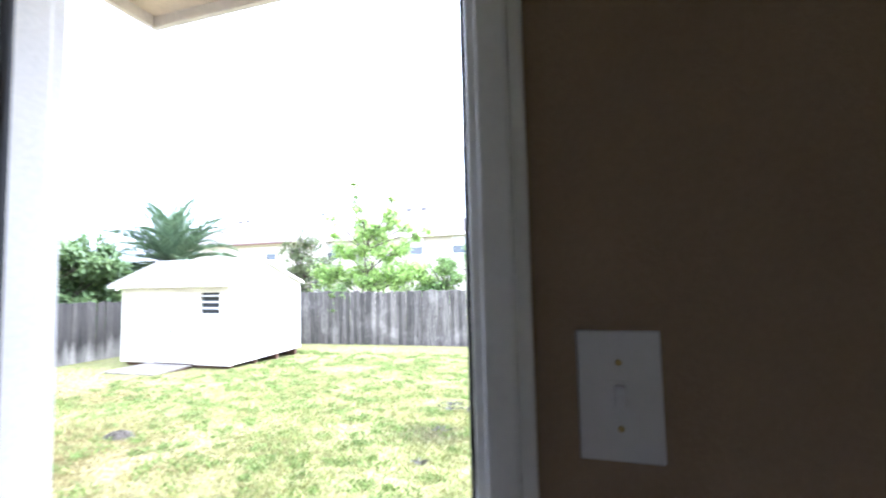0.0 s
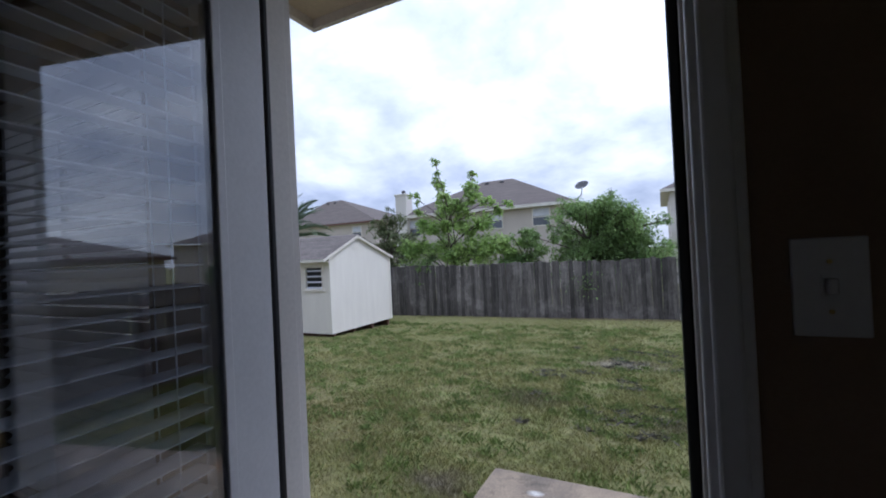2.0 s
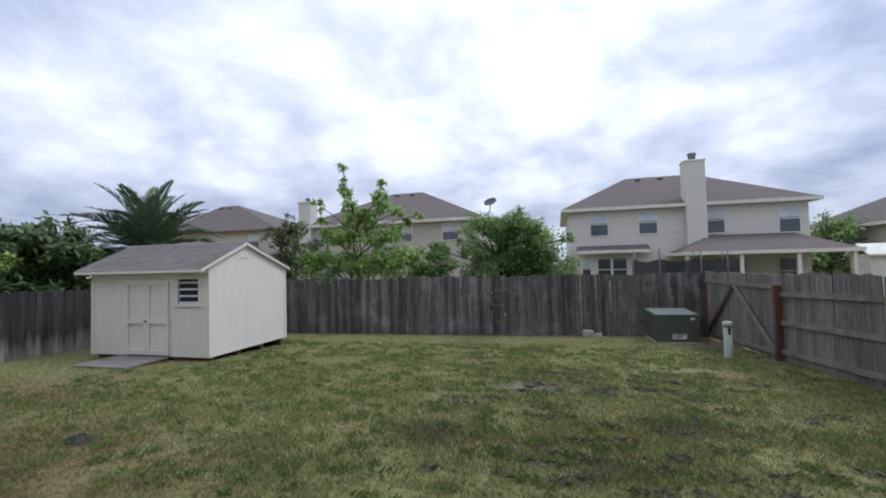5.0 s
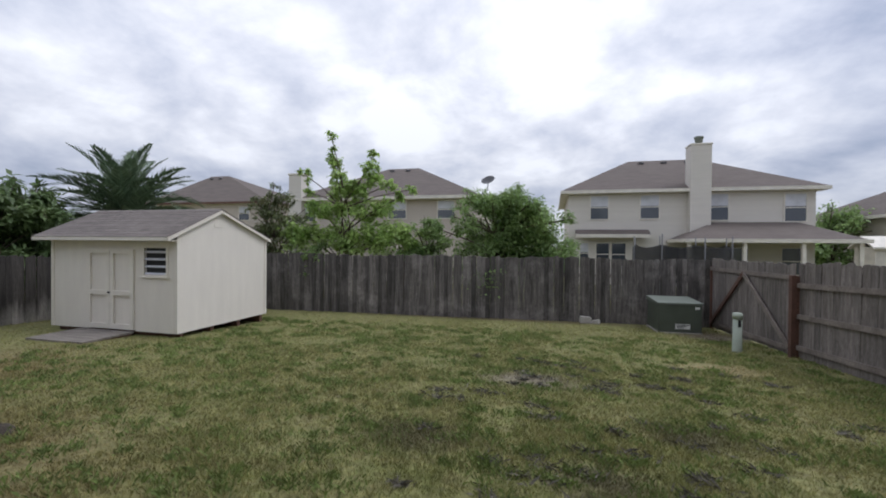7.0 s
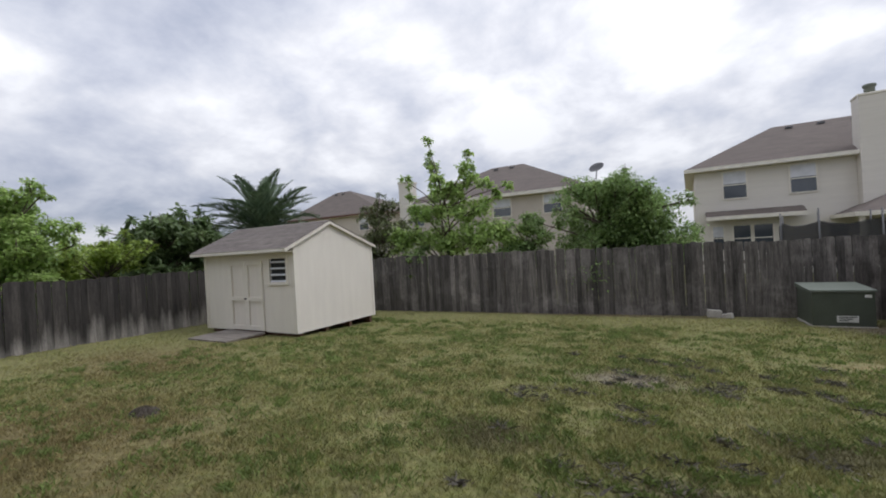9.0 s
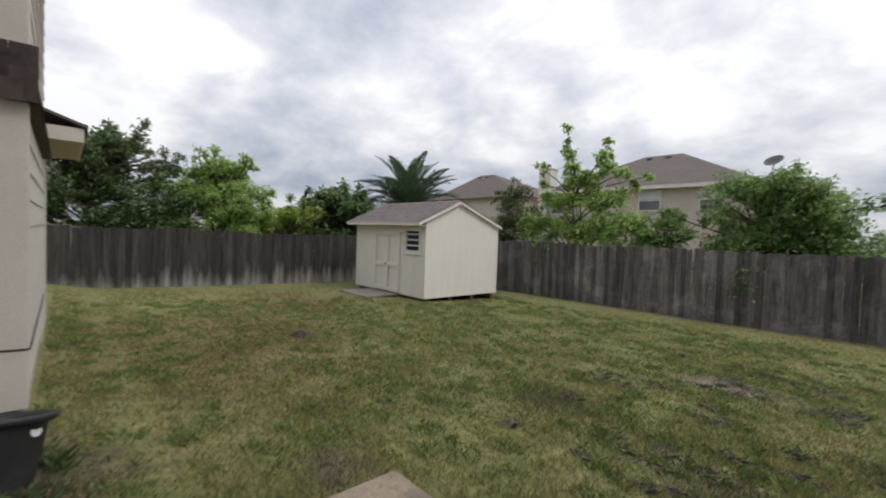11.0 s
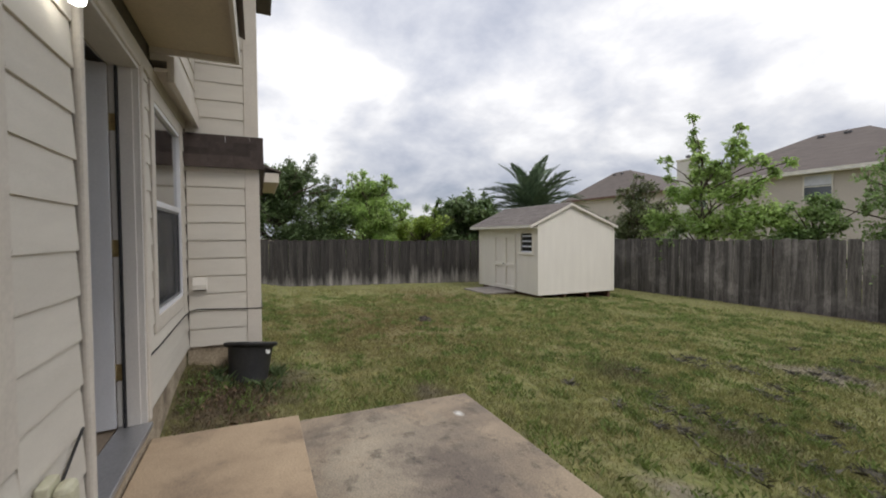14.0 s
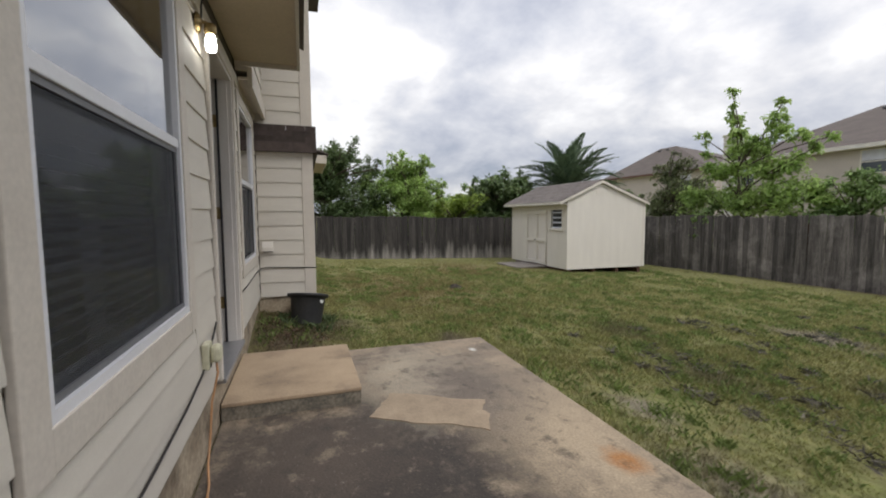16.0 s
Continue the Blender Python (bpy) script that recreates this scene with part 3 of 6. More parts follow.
def pierced(x0, x1, y0, y1, z0, z1, holes):
    """Blocks of a wall along x that leave out the holes (x0, x1, z0, z1)."""
    out = []
    xs = sorted({x0, x1, *[h[0] for h in holes], *[h[1] for h in holes]})
    for a, b in zip(xs, xs[1:]):
        cuts = sorted((h[2], h[3]) for h in holes if h[0] <= a and h[1] >= b)
        z = z0
        for lo, hi in cuts:
            if lo > z:
                out.append((a, b, y0, y1, z, lo))
            z = hi
        if z < z1:
            out.append((a, b, y0, y1, z, z1))
    return out


wall_north = structure("wall_north", boxes(*pierced(HOUSE_X0, HOUSE_X1, -0.13, -0.004, 0.33, 5.4, (DOOR, WIN_NEAR, WIN_FAR))), M_CORE, "cream lap-siding house wall with a door and windows", "wall")
structure("wall_interior", boxes(*pierced(-2.2, 5.0, -0.152, -0.132, 0.30, 2.72, (DOOR, WIN_NEAR, WIN_FAR))), M_INWALL, "brown painted interior wall beside the door", "wall")
structure("foundation", boxes((HOUSE_X0 + 0.004, DOOR[0], -0.12, -0.012, -0.35, 0.33), (DOOR[0], DOOR[1], -0.12, -0.012, -0.35, 0.266), (DOOR[1], HOUSE_X1, -0.12, -0.012, -0.35, 0.33)), M_FOUND, "stained tan concrete foundation", "foundation")
structure("floor", boxes((-2.2, 5.0, -5.0, -0.134, 0.18, 0.298)), M_INFLOOR, "brown tiled interior floor", "floor")
structure("ceiling", boxes((-2.2, 5.0, -5.0, -0.134, 2.72, 2.85)), M_CEIL, "white interior ceiling", "ceiling")
structure("wall_west", boxes((-2.29, -2.2, -5.0, -0.154, 0.18, 2.72)), M_INWALL, "brown painted interior wall", "wall")
structure("wall_east", boxes((5.0, 5.1, -5.0, -0.154, 0.18, 2.72)), M_INWALL, "brown painted interior wall", "wall")
structure("wall_south", boxes(*pierced(-2.2, 5.0, -5.1, -5.0, 0.18, 2.72, (SOUTH_HOLE,))), M_INWALL, "brown painted interior wall", "wall")
structure("house_shell", boxes(*pierced(HOUSE_X0, 5.2, -5.2, -5.102, -0.3, 5.4, (SOUTH_HOLE,)), (5.102, 5.2, -5.1, -0.135, -0.3, 5.4), (-7.3, -2.3, -5.2, -5.102, -0.3, 2.6)), M_SIDING, "cream outer walls of the house", "wall")
structure("house_roof", boxes((-5.8, 5.5, -5.5, 0.95, 5.41, 5.56)), M_ROOF, "brown shingle roof of the two-storey house", "roof")

wall_bump = structure("wall_bump", boxes((HOUSE_X0 - 0.1, HOUSE_X0 - 0.004, 0.0, BUMP_Y - 0.004, 0.33, 5.4), (-5.5, HOUSE_X0 - 0.1, BUMP_Y - 0.1, BUMP_Y - 0.004, 0.33, 5.4),
                                         (-5.5, -5.4, -5.1, BUMP_Y - 0.1, 2.5, 5.4)), M_CORE, "projecting cream lap-siding house corner", "wall")
structure("foundation_bump", boxes((-5.5, HOUSE_X0 - 0.012, 0.0, BUMP_Y - 0.016, -0.4, 0.33)), M_FOUND, "stained brown concrete foundation", "foundation")
structure("wall_wing", boxes((-7.3, -5.5, BUMP_Y - 0.12, BUMP_Y - 0.002, -0.4, 2.55), (-7.3, -7.2, -5.1, BUMP_Y - 0.12, -0.4, 2.55)), M_SIDING, "cream wall of the single-storey wing", "wall")
wing = thing("wing_roof", (-7.4, 0.0, 2.5), "brown hip roof with cream eaves on the house wing", "roof")
part("eave_soffit", boxes((-7.6, -5.42, BUMP_Y, 1.0, 2.40, 2.43)), M_SOFFIT, wing)
part("fascia", joined(boxes((-7.62, -5.40, 1.0, 1.025, 2.38, 2.54)), boxes((-5.42, -5.395, BUMP_Y, 0.998, 2.38, 2.54))), M_TRIM, wing)
part("roof_slope", prism([(1.06, 2.545), (1.06, 2.575), (-3.0, 4.0), (-3.0, 3.95)], -7.7, -5.36, "x"), M_ROOF, wing)

EXPO, EXPO_BUMP = 0.176, 0.179


def plank_mesh(axis):
    """One lap board, 1 m long: thick at its lower edge, thin at its upper."""
    pr = [(0.0, 0.0), (0.017, 0.0), (0.017, 0.012), (0.006, EXPO + 0.01), (0.0, EXPO + 0.01)]
    bm = prism(pr, 0, 1, "x")
    if axis == "y":
        bmesh.ops.transform(bm, matrix=pose(0, 0, 0, 0, 0, 90) @ Matrix.Diagonal((1, -1, 1, 1)), verts=bm.verts)
        bmesh.ops.recalc_face_normals(bm, faces=bm.faces)
    return mesh_of("siding_plank", bm, M_SIDING)


PLANK_X, PLANK_Y = plank_mesh("x"), plank_mesh("y")


def side_with_planks(parent, x0, x1, y, z0, z1, holes=(), expo=EXPO):
    """Lap boards along x on a wall whose face is at y."""
    z = z0
    while z < z1 - 0.05:
        spans = [(x0, x1)]
        for h in holes:
            if h[2] < z + expo - 0.01 and h[3] > z + 0.01:
                spans = [s for a, b in spans for s in ((a, min(b, h[0])), (max(a, h[1]), b)) if s[1] - s[0] > 0.02]
            for zlo, zhi in ((z, h[2]), (h[3], z + EXPO)):
                if 0.015 < zhi - zlo < EXPO and h[0] > x0 and h[1] < x1:
                    piece("siding_plank", PLANK_X, parent, pose(h[0], y, zlo) @ Matrix.Diagonal((h[1] - h[0], 1, (zhi - zlo) / (EXPO + 0.012), 1)))
        for a, b in spans:
            piece("siding_plank", PLANK_X, parent, pose(a, y, z) @ Matrix.Diagonal((b - a, 1, min(expo, z1 - z) / EXPO, 1)))
        z += expo


def trim_hole(h, w, below=True):
    return (h[0] - w, h[1] + w, h[2] - (w if below else 0.5), h[3] + w)


HOLES = (trim_hole(DOOR, 0.075, False), trim_hole(WIN_NEAR, 0.120), trim_hole(WIN_FAR, 0.120))
side_with_planks(wall_north, HOUSE_X0 + 0.01, HOUSE_X1, 0.0, 0.335, 2.50, HOLES)
side_with_planks(wall_bump, -5.5, HOUSE_X0 - 0.06, BUMP_Y, 0.335, 2.15, (), EXPO_BUMP)
side_with_planks(wall_bump, -5.5, HOUSE_X0 - 0.06, BUMP_Y, 2.45, 5.2, (), EXPO_BUMP)
for z0, z1 in ((0.335, 2.12), (2.46, 5.2)):
    z = z0
    while z < z1 - 0.04:
        piece("siding_plank", PLANK_Y, wall_bump, pose(HOUSE_X0, 0.022, z) @ Matrix.Diagonal((1, BUMP_Y - 0.11 - 0.022, min(EXPO_BUMP, z1 - z) / EXPO, 1)))
        z += EXPO_BUMP
structure("trim_corner", joined(boxes((HOUSE_X0 - 0.10, HOUSE_X0 + 0.026, BUMP_Y - 0.11, BUMP_Y + 0.026, 0.33, 2.19), bevel=0.004),
                                boxes((HOUSE_X0 - 0.10, HOUSE_X0 + 0.026, BUMP_Y - 0.11, BUMP_Y + 0.026, 2.43, 5.3), bevel=0.004),
                                boxes((HOUSE_X0 + 0.002, HOUSE_X0 + 0.022, 0.0, BUMP_Y - 0.112, 2.10, 2.19), bevel=0.003)), M_TRIM, "cream corner board", "trim")

# shingled skirt round the projecting corner
skirt = thing("shingle_skirt", (HOUSE_X0, 0.33, 2.15), "brown asphalt shingle skirt with gutter clips round the house corner", "roof")
SHINGLE = mesh_of("shingle", boxes((0, 1, 0, 0.006, 0, 0.12)), M_SHINGLE)
part("backing", prism([(HOUSE_X0, 2.14), (HOUSE_X0 + 0.075, 2.14), (HOUSE_X0 + 0.02, 2.43), (HOUSE_X0, 2.43)], 0.0, BUMP_Y + 0.06, "y"), M_SHINGLE, skirt)
part("backing", prism([(BUMP_Y, 2.14), (BUMP_Y + 0.075, 2.14), (BUMP_Y + 0.02, 2.43), (BUMP_Y, 2.43)], -5.4, HOUSE_X0 + 0.06, "x"), M_SHINGLE, skirt)
for row in range(4):
    z, off = 2.135 + row * 0.070, 0.084 - row * 0.0135
    y = 0.0 - 0.07 * (row % 2)
    while y < BUMP_Y + 0.06:
        a, b = max(0.0, y), min(BUMP_Y + 0.075, y + 0.225)
        if b - a > 0.02:
            piece("shingle", SHINGLE, skirt, pose(HOUSE_X0 + off + random.uniform(0, 0.004), a, z, 0, 0, 90) @ pose(0, 0, 0, 10.5, 0, 0) @ Matrix.Diagonal((b - a - 0.005, 1, 1, 1)))
        y += 0.225
    x = -5.4 - 0.07 * (row % 2)
    while x < HOUSE_X0 + 0.07:
        b = min(HOUSE_X0 + 0.075, x + 0.225)
        piece("shingle", SHINGLE, skirt, pose(x, BUMP_Y + off - 0.006 + random.uniform(0, 0.004), z) @ pose(0, 0, 0, 10.5, 0, 0) @ Matrix.Diagonal((b - x - 0.005, 1, 1, 1)))
        x += 0.225
for y in (0.14, 0.38):
    part("gutter_clip", boxes((HOUSE_X0 + 0.03, HOUSE_X0 + 0.055, y - 0.005, y + 0.005, 2.37, 2.455), (HOUSE_X0 + 0.05, HOUSE_X0 + 0.07, y - 0.011, y + 0.011, 2.367, 2.374)), M_WHITE, skirt, "small white gutter clip")

# upper storey over the far window, and the deep overhang over the door
upper = structure("wall_upper", boxes((HOUSE_X0 + 0.004, -0.895, 0.002, 0.10, 2.66, 5.4)), M_SIDING, "cream upper-storey wall above a window", "wall")
side_with_planks(upper, HOUSE_X0 + 0.024, -0.90, 0.10, 2.70, 5.3)
structure("trim_upper", joined(boxes((HOUSE_X0 + 0.024, -0.90, 0.10, 0.145, 2.52, 2.70), bevel=0.004), boxes((HOUSE_X0 + 0.024, -0.90, 0.024, 0.10, 2.585, 2.61))), M_TRIM, "cream frieze board under the upper storey", "trim")
structure("trim_frieze", boxes((HOUSE_X0 + 0.01, HOUSE_X1, 0.001, 0.022, 2.505, 2.60), bevel=0.003), M_TRIM, "cream frieze board", "trim")
over = thing("door_overhang", (1.0, 0.28, 2.74), "tan boxed overhang with soffit above the back door", "overhang")
part("soffit", boxes((-0.87, 5.2, 0.003, 0.535, 2.74, 2.76)), M_SOFFIT, over)
part("fascia", joined(boxes((-0.89, 5.2, 0.535, 0.56, 2.70, 2.90), bevel=0.003), boxes((-0.892, -0.868, 0.003, 0.534, 2.70, 2.90), bevel=0.003)), M_TRIM, over)
part("roof_slope", prism([(0.60, 2.905), (0.60, 2.93), (0.004, 3.25), (0.004, 3.20)], -0.93, 5.2, "x"), M_ROOF, over)

# door frame
frame_door = thing("door_frame", (0, -0.06, 0.27), "cream back-door frame with black weatherstrip", "door frame")
J0, J1, JT = DOOR[0], DOOR[1], DOOR[3]
part("jamb", boxes((J0 + 0.001, J0 + 0.022, -0.13, 0.02, 0.30, JT), bevel=0.002), M_JAMB, frame_door)
part("jamb", boxes((J1 - 0.014, J1 - 0.001, -0.13, 0.02, 0.30, JT), bevel=0.002), M_JAMB, frame_door)
part("head_jamb", boxes((J0 + 0.022, J1 - 0.014, -0.13, 0.02, JT - 0.022, JT - 0.001)), M_JAMB, frame_door)
part("stop", boxes((J0 + 0.022, J0 + 0.034, -0.081, -0.012, 0.30, JT - 0.022), bevel=0.003), M_JAMB, frame_door)
part("stop", boxes((J1 - 0.018, J1 - 0.014, -0.085, -0.012, 0.30, JT - 0.022), bevel=0.003), M_JAMB, frame_door)
part("weatherstrip", boxes((J0 + 0.022, J0 + 0.050, -0.096, -0.082, 0.30, JT - 0.022), bevel=0.004), M_BLACK, frame_door, "black rubber weatherstrip")
part("weatherstrip", boxes((J1 - 0.030, J1 - 0.014, -0.106, -0.086, 0.30, JT - 0.022), bevel=0.004), M_BLACK, frame_door, "black rubber weatherstrip")
part("threshold", boxes((J0 + 0.001, J1 - 0.001, -0.13, 0.045, 0.268, 0.30), bevel=0.006), material("aluminium_threshold", (0.42, 0.42, 0.43), rough=0.4, metal=0.7, fine_amt=0.1), frame_door, "worn aluminium threshold")
for x0, x1 in ((J0 - 0.055, J0 - 0.001), (J1 + 0.001, J1 + 0.055)):
    part("brickmould", boxes((x0, x1, 0.0, 0.034, 0.30, JT + 0.055), bevel=0.012), M_TRIM, frame_door)
part("brickmould", boxes((J0 - 0.001, J1 + 0.001, 0.0, 0.034, JT + 0.001, JT + 0.055), bevel=0.012), M_TRIM, frame_door)
for x0, x1 in ((J0 - 0.046, J0), (J1 - 0.010, J1 + 0.052)):
    part("inner_casing", joined(boxes((x0, x1, -0.166, -0.153, 0.30, JT + 0.06), bevel=0.004), boxes((x0 + 0.012, x1 - 0.014, -0.176, -0.164, 0.30, JT + 0.05), bevel=0.005)), M_WHITE, frame_door, "white moulded inner casing")
part("inner_casing", boxes((J0, J1, -0.166, -0.153, JT, JT + 0.06), bevel=0.004), M_DOORPAINT, frame_door, "white moulded inner casing")
for z in (0.632, 1.375, 2.12):
    part("hinge", joined(boxes((J0 + 0.0225, J0 + 0.027, -0.129, -0.098, z - 0.05, z + 0.05), (J0 + 0.030, J0 + 0.044, -0.1335, -0.1295, z - 0.05, z + 0.05)), lathe([(0.009, z - 0.052), (0.009, z + 0.052)], 10, (J0 + 0.03, -0.131))), M_BRASS, frame_door, "tarnished brass hinge")
part("strike_plate", boxes((J1 - 0.0175, J1 - 0.014, -0.128, -0.106, 1.20, 1.28)), M_BRASS, frame_door, "brass strike plate")

# the open door, hinged at its left, glazed, with a blind on its inner face
W, H = 0.88, 2.13
door = thing("door_leaf", pose(J0 + 0.03, -0.131, 0.312, 0, 0, -82.5), "white glazed back door standing open with a blind", "door")
part("stile", boxes((0.0, 0.135, 0, 0.044, 0, H), bevel=0.002), M_DOORPAINT, door, local=True)
part("stile", boxes((W - 0.105, W, 0, 0.044, 0, H), bevel=0.002), M_DOORPAINT, door, local=True)
part("rail", boxes((0.135, W - 0.105, 0, 0.044, 0, 0.20), bevel=0.002), M_DOORPAINT, door, local=True)
part("rail", boxes((0.135, W - 0.105, 0, 0.044, H - 0.12, H), bevel=0.002), M_DOORPAINT, door, local=True)
for y0, y1 in ((0.044, 0.050), (-0.012, 0.0)):
    bead = part("glazing_bead", joined(boxes((0.125, 0.148, y0, y1, 0.19, H - 0.11), bevel=0.0025), boxes((W - 0.118, W - 0.095, y0, y1, 0.19, H - 0.11), bevel=0.0025),
                                boxes((0.148, W - 0.118, y0, y1, 0.19, 0.212), bevel=0.0025), boxes((0.148, W - 0.118, y0, y1, H - 0.132, H - 0.11), bevel=0.0025)), M_DOORPAINT, door, local=True)
pane = part("glass", boxes((0.135, W - 0.105, 0.034, 0.040, 0.20, H - 0.12)), M_DOORGLASS, door, "reflective door glass", local=True)
pane.visible_shadow = False
part("gasket", joined(boxes((0.135, 0.1385, 0.0405, 0.0435, 0.20, H - 0.12)), boxes((W - 0.1085, W - 0.105, 0.0405, 0.0435, 0.20, H - 0.12))), M_BLACK, door, "dark glazing gasket", local=True)
part("knob", joined(lathe([(0.03, 0.0), (0.03, 0.006), (0.012, 0.012), (0.012, 0.035), (0.026, 0.045), (0.026, 0.065), (0.012, 0.072)], 20)), M_BRASS, door, "brass door knob", local=True).matrix_basis = pose(W - 0.06, 0.044, 0.92, -90, 0, 0)

blind = thing("door_blind", world_of(door) @ pose(0, 0.006, 0), "white slatted blind hung on the open door", "blind")
SLAT = mesh_of("slat", boxes((0.0, W - 0.28, -0.024, 0.024, -0.0014, 0.0014)), M_BLIND)
n_slat = 42
for i in range(n_slat):
    s = new("slat", SLAT)
    s.parent = blind
    s.matrix_basis = pose(0.160, 0, 0.225 + 0.041 * i, -4, 0, 0)
part("head_rail", boxes((0.15, W - 0.12, -0.022, 0.024, 0.23 + 0.041 * n_slat, 0.275 + 0.041 * n_slat), bevel=0.003), M_BLIND, blind, local=True)
part("bottom_rail", boxes((0.16, W - 0.12, -0.022, 0.022, 0.202, 0.214), bevel=0.003), M_BLIND, blind, local=True)
for x in (0.24, W - 0.22):
    part("cord", tube([(x, 0.0255, 0.205), (x, 0.0255, 0.24 + 0.041 * n_slat)], 0.0016, 6), M_BLIND, blind, local=True)
    part("cord", tube([(x, -0.0255, 0.205), (x, -0.0255, 0.24 + 0.041 * n_slat)], 0.0016, 6), M_BLIND, blind, local=True)


def house_window(name, o, label):
    """A white single-hung window in its opening o = (x0, x1, z0, z1), with cream trim boards, a screen on the lower sash and a blind behind."""
    x0, x1, z0, z1 = o
    zm = z0 + 0.53 * (z1 - z0)
    w = thing(name, ((x0 + x1) / 2, -0.06, z0), label, "window")
    t = 0.105
    part("trim_board", boxes((x0 - t, x0, 0.001, 0.024, z0 - t, z1 + t), bevel=0.004), M_TRIM, w)
    part("trim_board", boxes((x1, x1 + t, 0.001, 0.024, z0 - t, z1 + t), bevel=0.004), M_TRIM, w)
    part("trim_board", boxes((x0, x1, 0.001, 0.022, z0 - t, z0), bevel=0.004), M_TRIM, w)
    part("trim_board", boxes((x0, x1, 0.001, 0.022, z1, z1 + t), bevel=0.004), M_TRIM, w)
    f = 0.03
    part("window_frame", boxes((x0, x0 + f, -0.10, 0.016, z0, z1), (x1 - f, x1, -0.10, 0.016, z0, z1), (x0 + f, x1 - f, -0.10, 0.016, z0, z0 + f), (x0 + f, x1 - f, -0.10, 0.016, z1 - f, z1)), M_WHITE, w, "white vinyl frame")
    part("meeting_rail", boxes((x0 + f, x1 - f, -0.05, 0.010, zm - 0.022, zm + 0.022), bevel=0.004), M_WHITE, w, "white vinyl rail")
    g = part("upper_pane", boxes((x0 + f, x1 - f, -0.014, -0.009, zm + 0.022, z1 - f)), M_TOPGLASS, w, "sky-reflecting upper pane")
    g.visible_shadow = False
    g = part("lower_pane", boxes((x0 + f, x1 - f, -0.030, -0.026, z0 + f, zm - 0.022)), M_GLASS, w)
    g.visible_shadow = False
    part("screen", boxes((x0 + f + 0.02, x1 - f - 0.02, -0.0055, -0.0045, z0 + f + 0.02, zm - 0.04)), M_SCREEN, w, "dark insect screen")
    part("screen_frame", boxes((x0 + f, x0 + f + 0.02, -0.012, 0.002, z0 + f, zm - 0.022), (x1 - f - 0.02, x1 - f, -0.012, 0.002, z0 + f, zm - 0.022),
                               (x0 + f + 0.02, x1 - f - 0.02, -0.012, 0.002, z0 + f, z0 + f + 0.02), (x0 + f + 0.02, x1 - f - 0.02, -0.012, 0.002, zm - 0.042, zm - 0.022)),
         material("grey_screen_frame", (0.16, 0.16, 0.17), rough=0.5, fine_amt=0.05), w, "grey screen frame")
    b = thing("window_blind", ((x0 + x1) / 2, -0.115, z0), "white slatted blind behind the window", "blind")
    slat = mesh_of("slat", boxes((x0 + 0.05, x1 - 0.05, -0.022, 0.022, -0.0014, 0.0014)), M_BLIND)
    for i in range(int((z1 - z0 - 0.08) / 0.042)):
        piece("slat", slat, b, pose(0, -0.115, z0 + 0.06 + 0.042 * i, 38, 0, 0))
    part("head_rail", boxes((x0 + 0.045, x1 - 0.045, -0.140, -0.092, z1 - 0.05, z1 - 0.005)), M_BLIND, b)
    return w


house_window("window_1", WIN_NEAR, "white single-hung window with dark screen and blind")
house_window("window_2", WIN_FAR, "white single-hung window with dark screen beside the door")

# switch plate on the inner wall
plate = thing("light_switch", (0.583, -0.152, 1.66), "white plastic toggle switch plate on the brown wall", "light switch")
part("plate", boxes((0.545, 0.621, -0.158, -0.1525, 1.599, 1.722), bevel=0.002), M_PLATE, plate)
part("toggle", boxes((0.578, 0.588, -0.172, -0.158, 1.652, 1.672), bevel=0.002), M_PLATE, plate)
part("toggle_collar", boxes((0.574, 0.592, -0.160, -0.158, 1.645, 1.675)), M_PLATE, plate)
for z in (1.63, 1.692):
    part("screw", lathe([(0.003, 0), (0.003, 0.0015)], 10), M_BRASS, plate).matrix_basis = pose(0.583, -0.158, z, 90, 0, 0)

# fixtures on the outer wall
lamp = thing("porch_lamp", (0.70, 0.02, 2.42), "bare lit compact bulb in a wall holder", "lamp")
part("back_plate", lathe([(0.055, 0.0), (0.055, 0.012), (0.02, 0.03)], 20), M_BRASS, lamp).matrix_basis = pose(0.70, 0.016, 2.42, -90, 0, 0)
part("arm", tube([(0.70, 0.02, 2.42), (0.70, 0.05, 2.425), (0.70, 0.08, 2.415)], 0.011), M_BRASS, lamp)
part("socket", lathe([(0.024, 2.36), (0.032, 2.37), (0.032, 2.41), (0.02, 2.42)], 18, (0.70, 0.085)), M_BRASS, lamp, "bronze lamp socket")
part("bulb", lathe([(0.010, 2.265), (0.024, 2.272), (0.029, 2.30), (0.028, 2.335), (0.020, 2.36)], 18, (0.70, 0.085)), M_BULB, lamp, "glowing white bulb")
outlet = thing("outdoor_outlet", (0.90, 0.02, 0.59), "weathered cream outdoor outlet cover with a cord plugged in", "outlet")
part("outlet_box", boxes((0.86, 0.955, 0.014, 0.05, 0.53, 0.67), bevel=0.006), M_OUTLET, outlet)
part("cover_flap", joined(boxes((0.86, 0.945, 0.05, 0.105, 0.56, 0.655), bevel=0.022)), M_OUTLET, outlet, "domed cream flap")
part("socket_hole", lathe([(0.013, 0), (0.013, 0.002)], 14), M_BLACK, outlet).matrix_basis = pose(0.925, 0.0505, 0.548, -90, 0, 0)
cord = tagged(new("extension_cord", mesh_of("extension_cord", tube([(0.905, 0.075, 0.56), (0.91, 0.08, 0.50), (0.94, 0.05, 0.35), (0.98, 0.045, 0.2), (1.05, 0.04, 0.06), (1.15, 0.06, 0.008), (1.5, 0.10, 0.006), (2.2, 0.08, 0.006), (3.2, 0.12, 0.006)], 0.006), M_CORD)),
              "orange extension cord hanging from the outlet", "cord")
